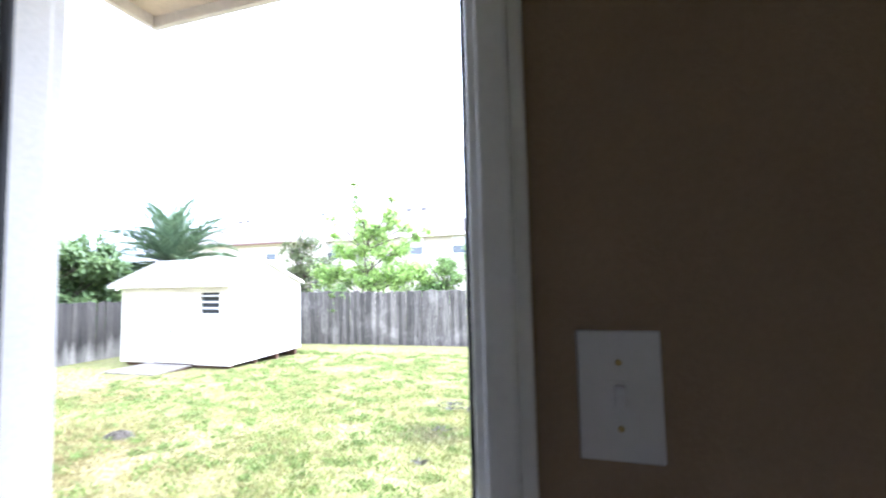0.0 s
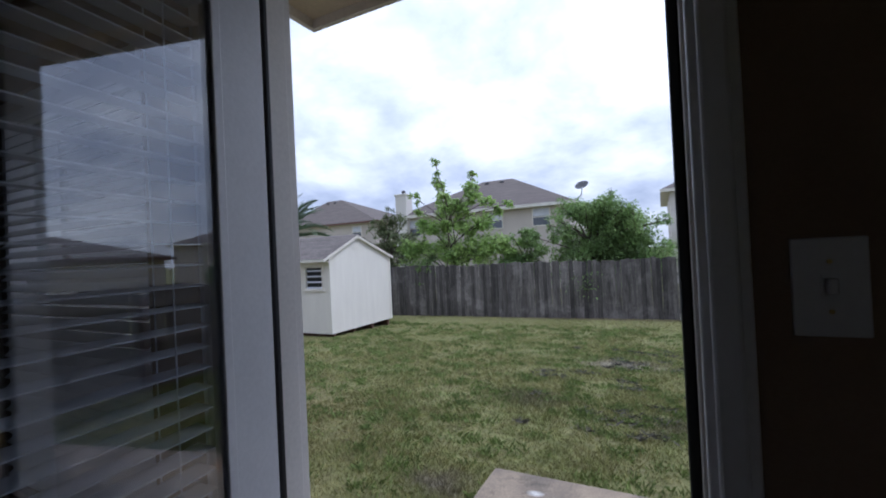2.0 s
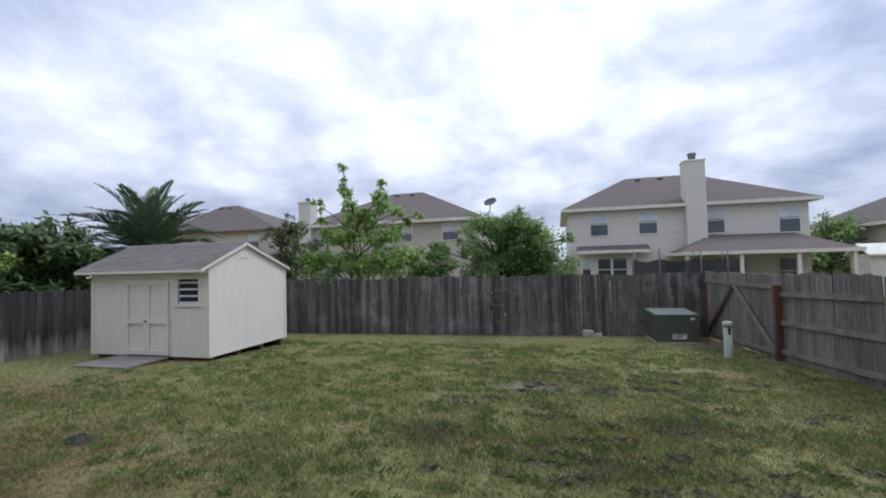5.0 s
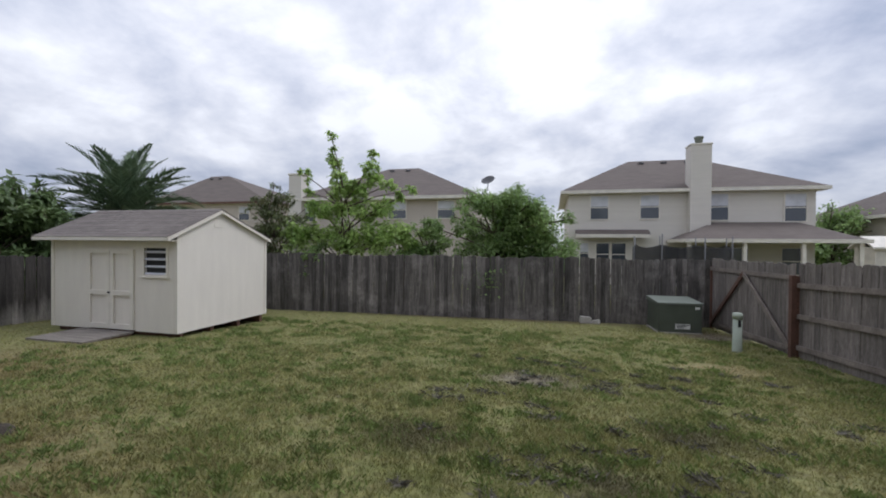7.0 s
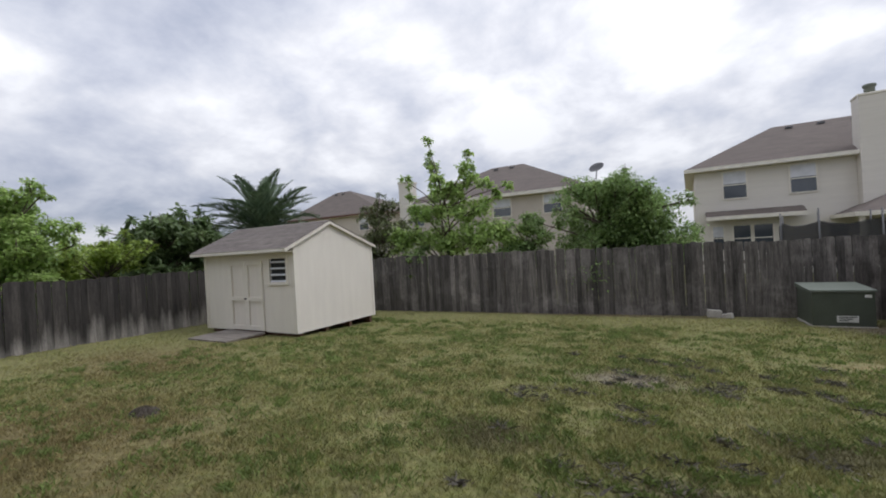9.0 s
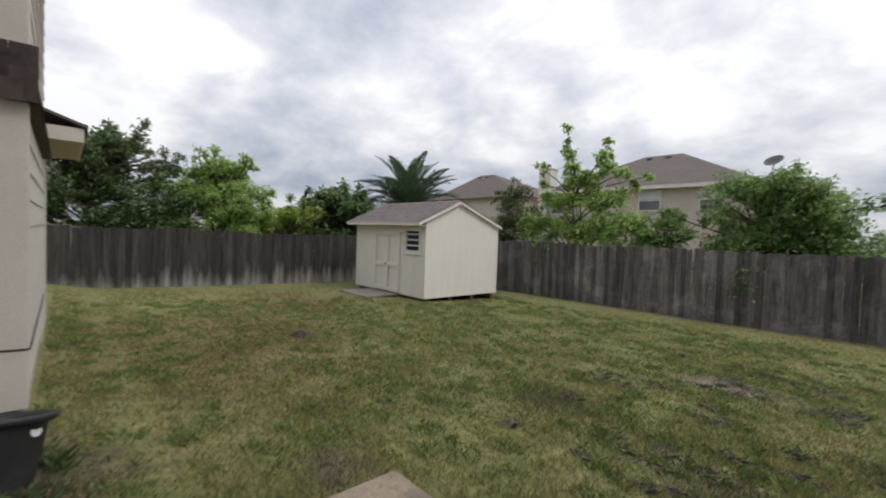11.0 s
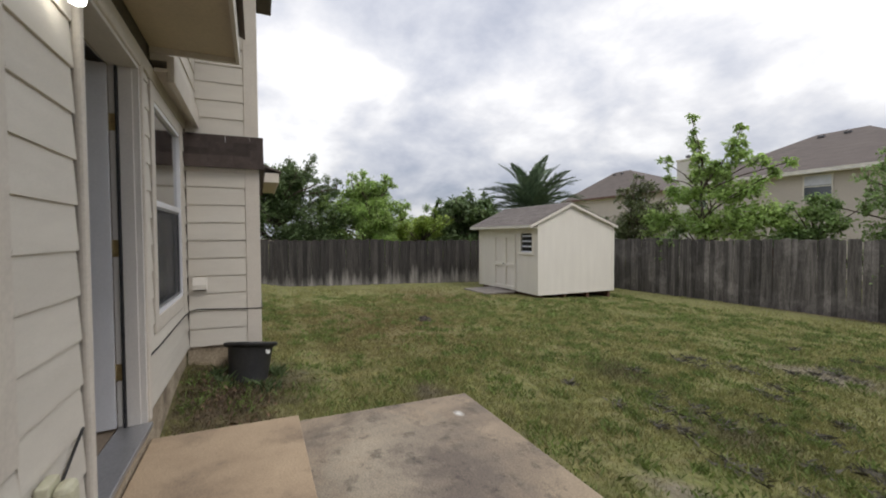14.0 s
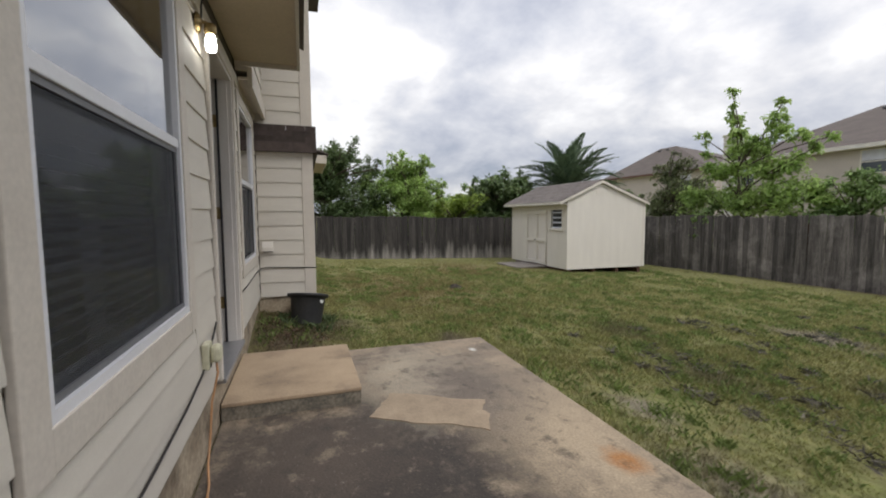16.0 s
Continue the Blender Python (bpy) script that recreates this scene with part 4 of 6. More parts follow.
tagged(new("wall_cable", mesh_of("wall_cable", tube([(0.56, 0.021, 0.70), (0.80, 0.022, 0.58), (1.0, 0.022, 0.52), (1.3, 0.022, 0.48), (1.7, 0.022, 0.455), (2.4, 0.022, 0.43), (3.5, 0.022, 0.40)], 0.0055), M_CABLE)),
       "black cable stapled along the siding", "cable")
tagged(new("wall_cable", mesh_of("wall_cable", tube([(-0.545, 0.021, 0.82), (-0.555, 0.021, 0.69), (-0.9, 0.022, 0.685), (-1.96, 0.022, 0.70), (-2.27, 0.03, 0.70), (-2.278, 0.10, 0.715), (-2.278, 0.40, 0.70), (-2.270, 0.66, 0.69), (-2.268, 0.692, 0.69), (-2.5, 0.692, 0.68), (-5.0, 0.69, 0.66)], 0.0055), M_CABLE)),
       "black cable stapled round the house corner", "cable")
tagged(new("wall_cable", mesh_of("wall_cable", tube([(0.62, 0.026, 2.42), (0.60, 0.026, 2.55), (0.57, 0.028, 2.60), (0.55, 0.03, 2.72)], 0.005), M_CABLE)), "black cable above the porch lamp", "cable")
tagged(new("wall_cable", mesh_of("wall_cable", tube([(-2.22, 0.04, 2.46), (-2.262, 0.15, 2.455), (-2.262, 0.35, 2.442), (-2.262, 0.60, 2.45), (-2.262, 0.70, 2.44)], 0.005), M_CABLE)), "dark cable above the shingle skirt", "cable")
vent = thing("wall_vent", (HOUSE_X0, 0.12, 0.97), "small cream vent box on the siding", "vent")
part("hood", prism([(HOUSE_X0 + 0.01, 0.915), (HOUSE_X0 + 0.062, 0.915), (HOUSE_X0 + 0.062, 0.96), (HOUSE_X0 + 0.035, 1.035), (HOUSE_X0 + 0.01, 1.035)], 0.06, 0.185, "y"), M_SHEDTRIM, vent)
part("vent_flap", boxes((HOUSE_X0 + 0.012, HOUSE_X0 + 0.058, 0.066, 0.179, 0.905, 0.914)), M_SHEDDARK, vent)

# tub at the house corner
TUB = (-1.95, 0.55)
tub = thing("planter_tub", pose(*TUB, ground_z(*TUB) - 0.045, -5, -14, 0), "black plastic planter tub leaning towards the house corner", "planter")
part("tub", lathe([(0.165, -0.03), (0.172, 0.02), (0.205, 0.335), (0.212, 0.345), (0.238, 0.35), (0.248, 0.372), (0.246, 0.388), (0.232, 0.39), (0.198, 0.36), (0.165, 0.20), (0.02, 0.19)], 36), M_POT, tub, local=True)
part("splash", lathe([(0.028, 0), (0.026, 0.003)], 14), M_LABEL, tub, "white paint splash", local=True).matrix_basis = pose(0, 0, 0, 0, 0, 52) @ pose(0.2, 0, 0.30, 0, 84, 0) @ Matrix.Diagonal((1.0, 1.3, 1, 1))


# ---- shed ----
SX0, SX1, SY0, SY1, SZ0 = -11.13, -7.60, 8.06, 10.92, -0.305
SEAVE_F, SEAVE_B, SAPEX_Y, SAPEX = 1.74, 1.76, 9.22, 2.40


def make_shed():
    s = thing("garden_shed", ((SX0 + SX1) / 2, (SY0 + SY1) / 2, ground_z(-9.4, 9.5)), "cream-painted wooden garden shed with double doors on the lawn", "shed")
    wf = SAPEX - (SAPEX - SEAVE_F) / (SAPEX_Y - 7.78) * (SAPEX_Y - SY0)
    gable = [(SY0, SZ0), (SY1, SZ0), (SY1, SEAVE_B - 0.02), (SAPEX_Y, SAPEX - 0.03), (SY0, wf - 0.03)]
    right = part("side_wall", prism(gable, SX1 - 0.06, SX1, "x"), M_SHED, s)
    part("side_wall", prism(gable, SX0, SX0 + 0.06, "x"), M_SHED, s)
    part("rear_wall", boxes((SX0 + 0.06, SX1 - 0.06, SY1 - 0.05, SY1, SZ0, SEAVE_B - 0.03)), M_SHED, s)
    D0, D1, DT = -10.03, -8.72, 1.47
    WX0, WX1, WZ0, WZ1 = -8.46, -7.88, 0.93, 1.50
    for block in pierced(SX0 + 0.06, SX1 - 0.06, SY0, SY0 + 0.05, SZ0, wf - 0.05, ((D0, D1, SZ0, DT), (WX0, WX1, WZ0, WZ1))):
        part("wall_panel", boxes(block), M_SHED, s)
    for x in (SX0 - 0.012, SX1 - 0.078):
        part("corner_board", boxes((x, x + 0.09, SY0 - 0.018, SY0 - 0.001, SZ0, wf - 0.08), bevel=0.003), M_SHEDTRIM, s)
    part("corner_board", boxes((SX1 + 0.001, SX1 + 0.016, SY0 - 0.018, SY0 + 0.07, SZ0, wf - 0.06), bevel=0.003), M_SHEDTRIM, s)
    part("corner_board", boxes((SX1 + 0.001, SX1 + 0.016, SY1 - 0.07, SY1 + 0.012, SZ0, SEAVE_B - 0.05), bevel=0.003), M_SHEDTRIM, s)
    for i in (1, 2):
        y = SY0 + i * (SY1 - SY0) / 3
        top = (wf + (SAPEX - wf) * (y - SY0) / (SAPEX_Y - SY0) if y < SAPEX_Y else SAPEX - (SAPEX - SEAVE_B) * (y - SAPEX_Y) / (SY1 - SAPEX_Y)) - 0.07
        part("panel_groove", boxes((SX1 + 0.0005, SX1 + 0.0012, y - 0.004, y + 0.004, SZ0 + 0.01, top)), M_SHED, s)
    # doors
    mid = (D0 + D1) / 2
    for a, b in ((D0 + 0.004, mid - 0.004), (mid + 0.004, D1 - 0.004)):
        d = part("shed_door", boxes((a, b, SY0 + 0.002, SY0 + 0.03, SZ0 + 0.03, DT - 0.004)), M_SHED, s)
        for x0, x1, z0, z1 in ((a, a + 0.09, SZ0 + 0.03, DT), (b - 0.09, b, SZ0 + 0.03, DT), (a + 0.09, b - 0.09, DT - 0.10, DT), (a + 0.09, b - 0.09, 0.46, 0.56), (a + 0.09, b - 0.09, SZ0 + 0.03, SZ0 + 0.14)):
            part("door_board", boxes((x0, x1, SY0 - 0.050, SY0 + 0.001, z0, z1), bevel=0.003), M_SHEDTRIM, d)
    part("latch", boxes((mid - 0.05, mid + 0.03, SY0 - 0.066, SY0 - 0.050, 0.50, 0.535), bevel=0.004), M_BLACK, s, "dark metal latch")
    # louvred window
    w = part("louvre_window", boxes((WX0, WX1, SY0 + 0.045, SY0 + 0.05, WZ0, WZ1)), M_SHEDDARK, s, "dark louvred window opening")
    part("window_frame", boxes((WX0 - 0.05, WX0, SY0 - 0.022, SY0 + 0.01, WZ0 - 0.03, WZ1 + 0.04), (WX1, WX1 + 0.05, SY0 - 0.022, SY0 + 0.01, WZ0 - 0.03, WZ1 + 0.04), (WX0, WX1, SY0 - 0.022, SY0 + 0.01, WZ1, WZ1 + 0.04)), M_SHEDTRIM, w)
    part("window_sill", boxes((WX0 - 0.09, WX1 + 0.09, SY0 - 0.05, SY0 + 0.01, WZ0 - 0.07, WZ0 - 0.03), bevel=0.004), M_SHEDTRIM, w)
    for i in range(4):
        z = WZ0 + 0.02 + i * 0.155
        part("louvre_slat", boxes((WX0, WX1, -0.012, 0.012, -0.022, 0.022), m=pose(0, SY0 + 0.015, z, -25, 0, 0)), M_HBLIND, w)
    # roof
    ex0, ex1 = SX0 - 0.16, SX1 + 0.07
    def slope(ya, za, yb, zb):
        d = Vector((0, yb - ya, zb - za)).normalized()
        n = Vector((0, -d.z, d.y))
        n = n if n.z > 0 else -n
        return d, n
    for ya, za, yb, zb, nm in ((7.78, SEAVE_F, SAPEX_Y, SAPEX, "front"), (SY1 + 0.10, SEAVE_B - 0.03, SAPEX_Y, SAPEX, "rear")):
        d, n = slope(ya, za, yb, zb)
        length = math.hypot(yb - ya, zb - za)
        deck = part("roof_slope", prism([(ya, za), (yb, zb), (yb, zb - 0.03), (ya, za - 0.03)], ex0, ex1, "x"), M_SHEDTRIM, s)
        rows = int(length / 0.14)
        for r in range(rows + 1):
            a = -0.03 + r * length / rows
            b = min(a + length / rows + 0.02, length)
            p0, p1 = Vector((0, ya, za)) + d * a, Vector((0, ya, za)) + d * b
            pts = [p0 + n * 0.003, p0 + n * 0.013, p1 + n * 0.008, p1 + n * 0.003]
            x = ex0 - 0.02 - (0.45 if r % 2 else 0)
            while x < ex1 + 0.02:
                a0, b0 = max(x, ex0 - 0.02), min(x + 0.9, ex1 + 0.02)
                if b0 - a0 > 0.05 and r < rows:
                    part("shingle_strip", prism([(p.y, p.z) for p in pts], a0, b0 - 0.004, "x"), M_SHEDROOF, deck)
                x += 0.9
    part("ridge_cap", prism([(SAPEX_Y - 0.13, SAPEX - 0.042), (SAPEX_Y, SAPEX + 0.022), (SAPEX_Y + 0.13, SAPEX - 0.03), (SAPEX_Y + 0.12, SAPEX - 0.045), (SAPEX_Y, SAPEX + 0.008), (SAPEX_Y - 0.12, SAPEX - 0.055)], ex0 - 0.02, ex1 + 0.02, "x"), M_SHEDROOF, s)
    part("front_fascia", boxes((ex0, ex1, 7.755, 7.779, SEAVE_F - 0.085, SEAVE_F - 0.004), bevel=0.003), M_SHEDTRIM, s)
    part("front_soffit", boxes((ex0, ex1, 7.78, SY0 - 0.02, SEAVE_F - 0.09, SEAVE_F - 0.075)), M_SHEDTRIM, s)
    for x in (ex0 - 0.018, ex1 + 0.001):
        part("rake_board", prism([(7.76, SEAVE_F - 0.085), (7.76, SEAVE_F - 0.03), (SAPEX_Y, SAPEX - 0.03), (SY1 + 0.10, SEAVE_B - 0.06), (SY1 + 0.10, SEAVE_B - 0.115), (SAPEX_Y, SAPEX - 0.085)], x, x + 0.017, "x"), M_SHEDTRIM, s)
    part("gable_vent", boxes((SX1 + 0.001, SX1 + 0.012, SAPEX_Y - 0.16, SAPEX_Y + 0.10, 1.98, 2.10), bevel=0.003), M_SHEDTRIM, s)
    for y in (SY0 + 0.15, SY0 + 1.0, SY1 - 1.0, SY1 - 0.15):
        part("skid", boxes((SX0 + 0.08, SX1 - 0.04, y - 0.045, y + 0.045, ground_z(-9, y) - 0.04, SZ0 - 0.001)), M_POST, s, "dark wooden skid")


make_shed()
ramp = thing("shed_ramp", (-9.4, 7.55, ground_z(-9.4, 7.5)), "weathered plywood ramp lying before the shed doors", "ramp")
zr = ground_z(-9.5, 7.05)
part("ramp_board", prism([(6.98, zr + 0.005), (6.98, zr + 0.045), (8.03, SZ0 + 0.0), (8.03, SZ0 - 0.04)], -10.22, -8.72, "x"), M_RAMP, ramp)
part("ramp_edge", prism([(6.99, zr - 0.02), (6.99, zr + 0.004), (8.02, SZ0 - 0.041), (8.02, SZ0 - 0.12)], -8.80, -8.74, "x"), M_POST, ramp)
part("ramp_edge", prism([(6.99, zr - 0.02), (6.99, zr + 0.004), (8.02, SZ0 - 0.041), (8.02, SZ0 - 0.12)], -10.20, -10.14, "x"), M_POST, ramp)

# ---- fences ----
def picket_mesh(mat, seed):
    rnd = random.Random(seed)
    w, t = 0.1425, 0.016
    a, b = rnd.uniform(-0.010, 0.010), rnd.uniform(-0.010, 0.010)
    bm = prism([(-w / 2, 0), (w / 2, 0), (w / 2, 0.985 + b), (w / 2 - 0.02, 1 + b), (-w / 2 + 0.02, 1 + a), (-w / 2, 0.985 + a)], -t / 2, t / 2, "y")
    return mesh_of("picket", bm, mat)


def make_fence(name, p0, p1, top0, top1, mat, label, rails_side, bay=2.35):
    """Upright pickets from p0 to p1; rails_side: +1 or -1, the side of the line on which posts and rails stand."""
    d = Vector((p1[0] - p0[0], p1[1] - p0[1], 0))
    n = int(d.length / 0.1435)
    yaw = math.degrees(math.atan2(d.y, d.x))
    f = thing(name, (p0[0], p0[1], ground_z(*p0)), label, "fence", "yard fences")
    kinds = [picket_mesh(mat, k) for k in range(6)]
    rnd = random.Random(len(label))
    for i in range(n):
        u = (i + 0.5) / n
        x, y = p0[0] + d.x * u, p0[1] + d.y * u
        zb = ground_z(x, y) - 0.03 + max(0, rnd.uniform(-0.04, 0.05))
        zt = top0 + (top1 - top0) * u + rnd.uniform(-0.022, 0.022) + 0.02 * math.sin(i * 0.21)
        piece("picket", kinds[rnd.randrange(6)], f, pose(x, y, zb, rnd.uniform(-0.7, 0.7), rnd.uniform(-0.5, 0.5), yaw + rnd.uniform(-1.3, 1.3)) @ Matrix.Diagonal((1.0, 1, zt - zb, 1)))
    side = Vector((-d.y, d.x, 0)).normalized() * rails_side
    posts = max(1, round(d.length / bay))
    for i in range(posts + 1):
        u = i / posts
        x, y = p0[0] + d.x * u + side.x * 0.10, p0[1] + d.y * u + side.y * 0.10
        part("post", boxes((-0.045, 0.045, -0.045, 0.045, ground_z(x, y) - 0.1, top0 + (top1 - top0) * u - 0.22), bevel=0.004, m=pose(x, y, 0, 0, 0, yaw)), M_POST, f, "reddish-brown timber post")
    for h in (0.20, 0.78, 1.36):
        for i in range(posts):
            u0, u1 = i / posts, (i + 1) / posts
            a = Vector((p0[0], p0[1], 0)) + d * u0 + side * 0.032
            b = Vector((p0[0], p0[1], 0)) + d * u1 + side * 0.032
            a.z, b.z = ground_z(a.x, a.y) + h, ground_z(b.x, b.y) + h
            m = look(a, b)
            part("fence_rail", boxes((-0.045, 0.045, -0.02, 0.02, -(b - a).length + 0.01, -0.01), m=m @ pose(0, 0, 0, 0, 0, 90)), M_RAIL, f)
    return f, side


CORNER_L, CORNER_R = (-13.48, 13.10), (4.22, 13.96)
make_fence("picket_fence", (-10.6, -6.0), CORNER_L, 1.46, 1.16, M_STAINEDWOOD, "weathered dark grey wooden picket fence with pale water stains", 1)
make_fence("picket_fence", (-13.42, 13.12), CORNER_R, 1.29, 1.28, M_GREYWOOD, "weathered grey-brown wooden picket fence along the lawn", 1)
GATE_END = (4.50, 10.18)
fr, fside = make_fence("picket_fence", GATE_END, (5.70, -1.0), 1.33, 1.50, M_BROWNWOOD, "brown wooden picket fence showing posts and rails", -1, 2.9)
make_fence("picket_fence", (5.70, -1.0), (5.22, -1.02), 1.50, 1.50, M_BROWNWOOD, "short brown wooden fence return at the house", 1)


def make_gate():
    p0, p1 = Vector((4.24, 13.90, 0)), Vector((4.49, 10.26, 0))
    d = p1 - p0
    yaw = math.degrees(math.atan2(d.y, d.x))
    g = thing("fence_gate", (4.36, 12.1, ground_z(4.36, 12.1)), "wide brown wooden picket gate with diagonal braces", "gate")
    kinds = [picket_mesh(M_BROWNWOOD, k + 20) for k in range(4)]
    n = int(d.length / 0.1435)
    for i in range(n):
        u = (i + 0.5) / n
        x, y = p0.x + d.x * u, p0.y + d.y * u
        zb = ground_z(x, y) + 0.01 + random.uniform(0, 0.03)
        piece("picket", kinds[random.randrange(4)], g, pose(x, y, zb, 0, random.uniform(-0.4, 0.4), yaw + random.uniform(-1.5, 1.5)) @ Matrix.Diagonal((1, 1, 1.31 + random.uniform(-0.02, 0.02) - zb, 1)))
    inward = Vector((d.y, -d.x, 0)).normalized()
    def bar(name, u0, z0, u1, z1, mat, off, w=0.045):
        a = p0 + d * u0 + inward * off; b = p0 + d * u1 + inward * off
        a.z, b.z = z0, z1
        part(name, boxes((-w, w, -0.018, 0.018, -(b - a).length, 0), m=look(a, b) @ pose(0, 0, 0, 0, 0, 90)), mat, g)
    bar("gate_rail", 0.0, 1.04, 1.0, 1.06, M_RAIL, 0.03)
    bar("gate_rail", 0.0, -0.42, 1.0, -0.30, M_RAIL, 0.03)
    bar("brace", 0.02, -0.45, 0.50, 1.02, M_POST, 0.068)
    bar("brace", 0.50, 1.02, 0.98, -0.28, M_RAIL, 0.068)
    part("gate_post", boxes((4.20, 4.30, 13.84, 13.93, ground_z(4.2, 13.9) - 0.1, 1.10), bevel=0.004), M_POST, g, "dark gate post")
    part("gate_post", boxes((4.40, 4.50, 10.14, 10.25, ground_z(4.5, 10.2) - 0.1, 1.10), bevel=0.004), M_POST, g, "reddish-brown gate post")


make_gate()

# ---- utility cabinet, pedestal, block, mound ----
tz = ground_z(3.0, 12.9)
cab = thing("utility_cabinet", pose(3.09, 13.05, tz, 0, 0, 3) @ Matrix.Diagonal((0.89, 1, 1, 1)), "olive-green steel utility transformer cabinet by the fence", "utility box")
part("pad", boxes((-0.58, 0.58, -0.53, 0.58, -0.05, 0.035), bevel=0.01), M_BLOCK, cab, "concrete pad", local=True)
part("body", boxes((-0.56, 0.56, -0.50, 0.55, 0.035, 0.74), bevel=0.012), M_TRANSFORMER, cab, local=True)
# the lid's colour is about twice as light as the body's
part("lid", prism([(-0.53, 0.735), (-0.53, 0.775), (0.58, 0.83), (0.58, 0.735)], -0.59, 0.59, "x"), M_TRANSTOP, cab, "paler grey-green lid", local=True)
part("label_plate", boxes((-0.12, 0.26, -0.506, -0.5015, 0.12, 0.25)), M_LABEL, cab, "white warning label with dark print", local=True)
for i in range(3):
    part("print_bar", boxes((-0.09, 0.23 - 0.07 * i, -0.509, -0.5065, 0.215 - 0.035 * i, 0.232 - 0.035 * i)), M_BLACK, cab, "unreadable dark print", local=True)
part("label_plate", boxes((0.38, 0.50, -0.506, -0.5015, 0.62, 0.68)), M_LABEL, cab, "small white label", local=True)
ped = thing("cable_pedestal", (3.60, 10.45, ground_z(3.60, 10.45)), "pale grey-green plastic cable pedestal standing in the grass", "utility pedestal")
pz = ground_z(3.60, 10.45)
part("pedestal_body", lathe([(0.095, pz - 0.03), (0.095, pz + 0.02), (0.085, pz + 0.05), (0.08, pz + 0.66)], 24, (3.60, 10.45)), M_PEDESTAL, ped)
part("pedestal_cap", lathe([(0.09, pz + 0.655), (0.092, pz + 0.73), (0.08, pz + 0.77), (0.03, pz + 0.78)], 24, (3.60, 10.45)), M_PEDESTAL, ped)
part("warning_label", boxes((3.58, 3.63, 10.355, 10.365, pz + 0.50, pz + 0.64)), M_BLACK, ped, "dark printed label")
blk = thing("broken_block", (1.0, 13.62, ground_z(1, 13.6)), "broken pale concrete block lying by the fence", "concrete block")
bz = ground_z(1, 13.6)
part("block_half", boxes((-0.2, 0.10, -0.09, 0.09, 0, 0.19), bevel=0.012, m=pose(0.98, 13.62, bz - 0.01, 0, 6, 12)), M_BLOCK, blk)
part("block_half", boxes((-0.10, 0.12, -0.09, 0.09, 0, 0.13), bevel=0.02, m=pose(1.22, 13.55, bz - 0.02, 0, -14, -20)), M_BLOCK, blk)


def make_mound(x, y, rx, ry, h, seed, label):
    bm = bmesh.new()
    n = 22
    z = ground_z(x, y)
    rnd = random.Random(seed)
    rings = []
    for k in range(6):
        f = k / 5
        rings.append([bm.verts.new((x + rx * (1 - f) * math.cos(2 * math.pi * i / n) * (1 + 0.25 * noise.noise((i * 0.5, seed, 0))), y + ry * (1 - f) * math.sin(2 * math.pi * i / n) * (1 + 0.25 * noise.noise((i * 0.5, seed, 5))),
                                    z - 0.03 + (h + 0.03) * math.sin(f * math.pi / 2) + rnd.uniform(-0.01, 0.014))) for i in range(n)])
    for a, b in zip(rings, rings[1:]):
        for i in range(n):
            bm.faces.new((a[i], a[(i + 1) % n], b[(i + 1) % n], b[i]))
    return tagged(new("dirt_mound", mesh_of("dirt_mound", bm, M_SOIL)), label, "dirt mound")


make_mound(-5.15, 3.62, 0.27, 0.17, 0.075, 3, "dark soil mound dug up in the lawn")

# ---- neighbouring houses ----
def far_window(h, x0, x1, y, z0, z1, blind=0.45):
    w = part("window", boxes((x0, x1, y - 0.02, y - 0.004, z0, z1)), M_HGLASS, h, "far window with a half-drawn pale blind")
    part("frame", boxes((x0 - 0.06, x0, y - 0.05, y - 0.004, z0 - 0.06, z1 + 0.06), (x1, x1 + 0.06, y - 0.05, y - 0.004, z0 - 0.06, z1 + 0.06), (x0, x1, y - 0.05, y - 0.004, z1, z1 + 0.06),
                        (x0, x1, y - 0.05, y - 0.004, z0 - 0.06, z0), (x0, x1, y - 0.045, y - 0.004, (z0 + z1) / 2 - 0.025, (z0 + z1) / 2 + 0.025)), M_HTRIM, w)
    if blind:
        part("blind", boxes((x0, x1, y - 0.026, y - 0.021, z1 - blind * (z1 - z0), z1)), M_HBLIND, w)


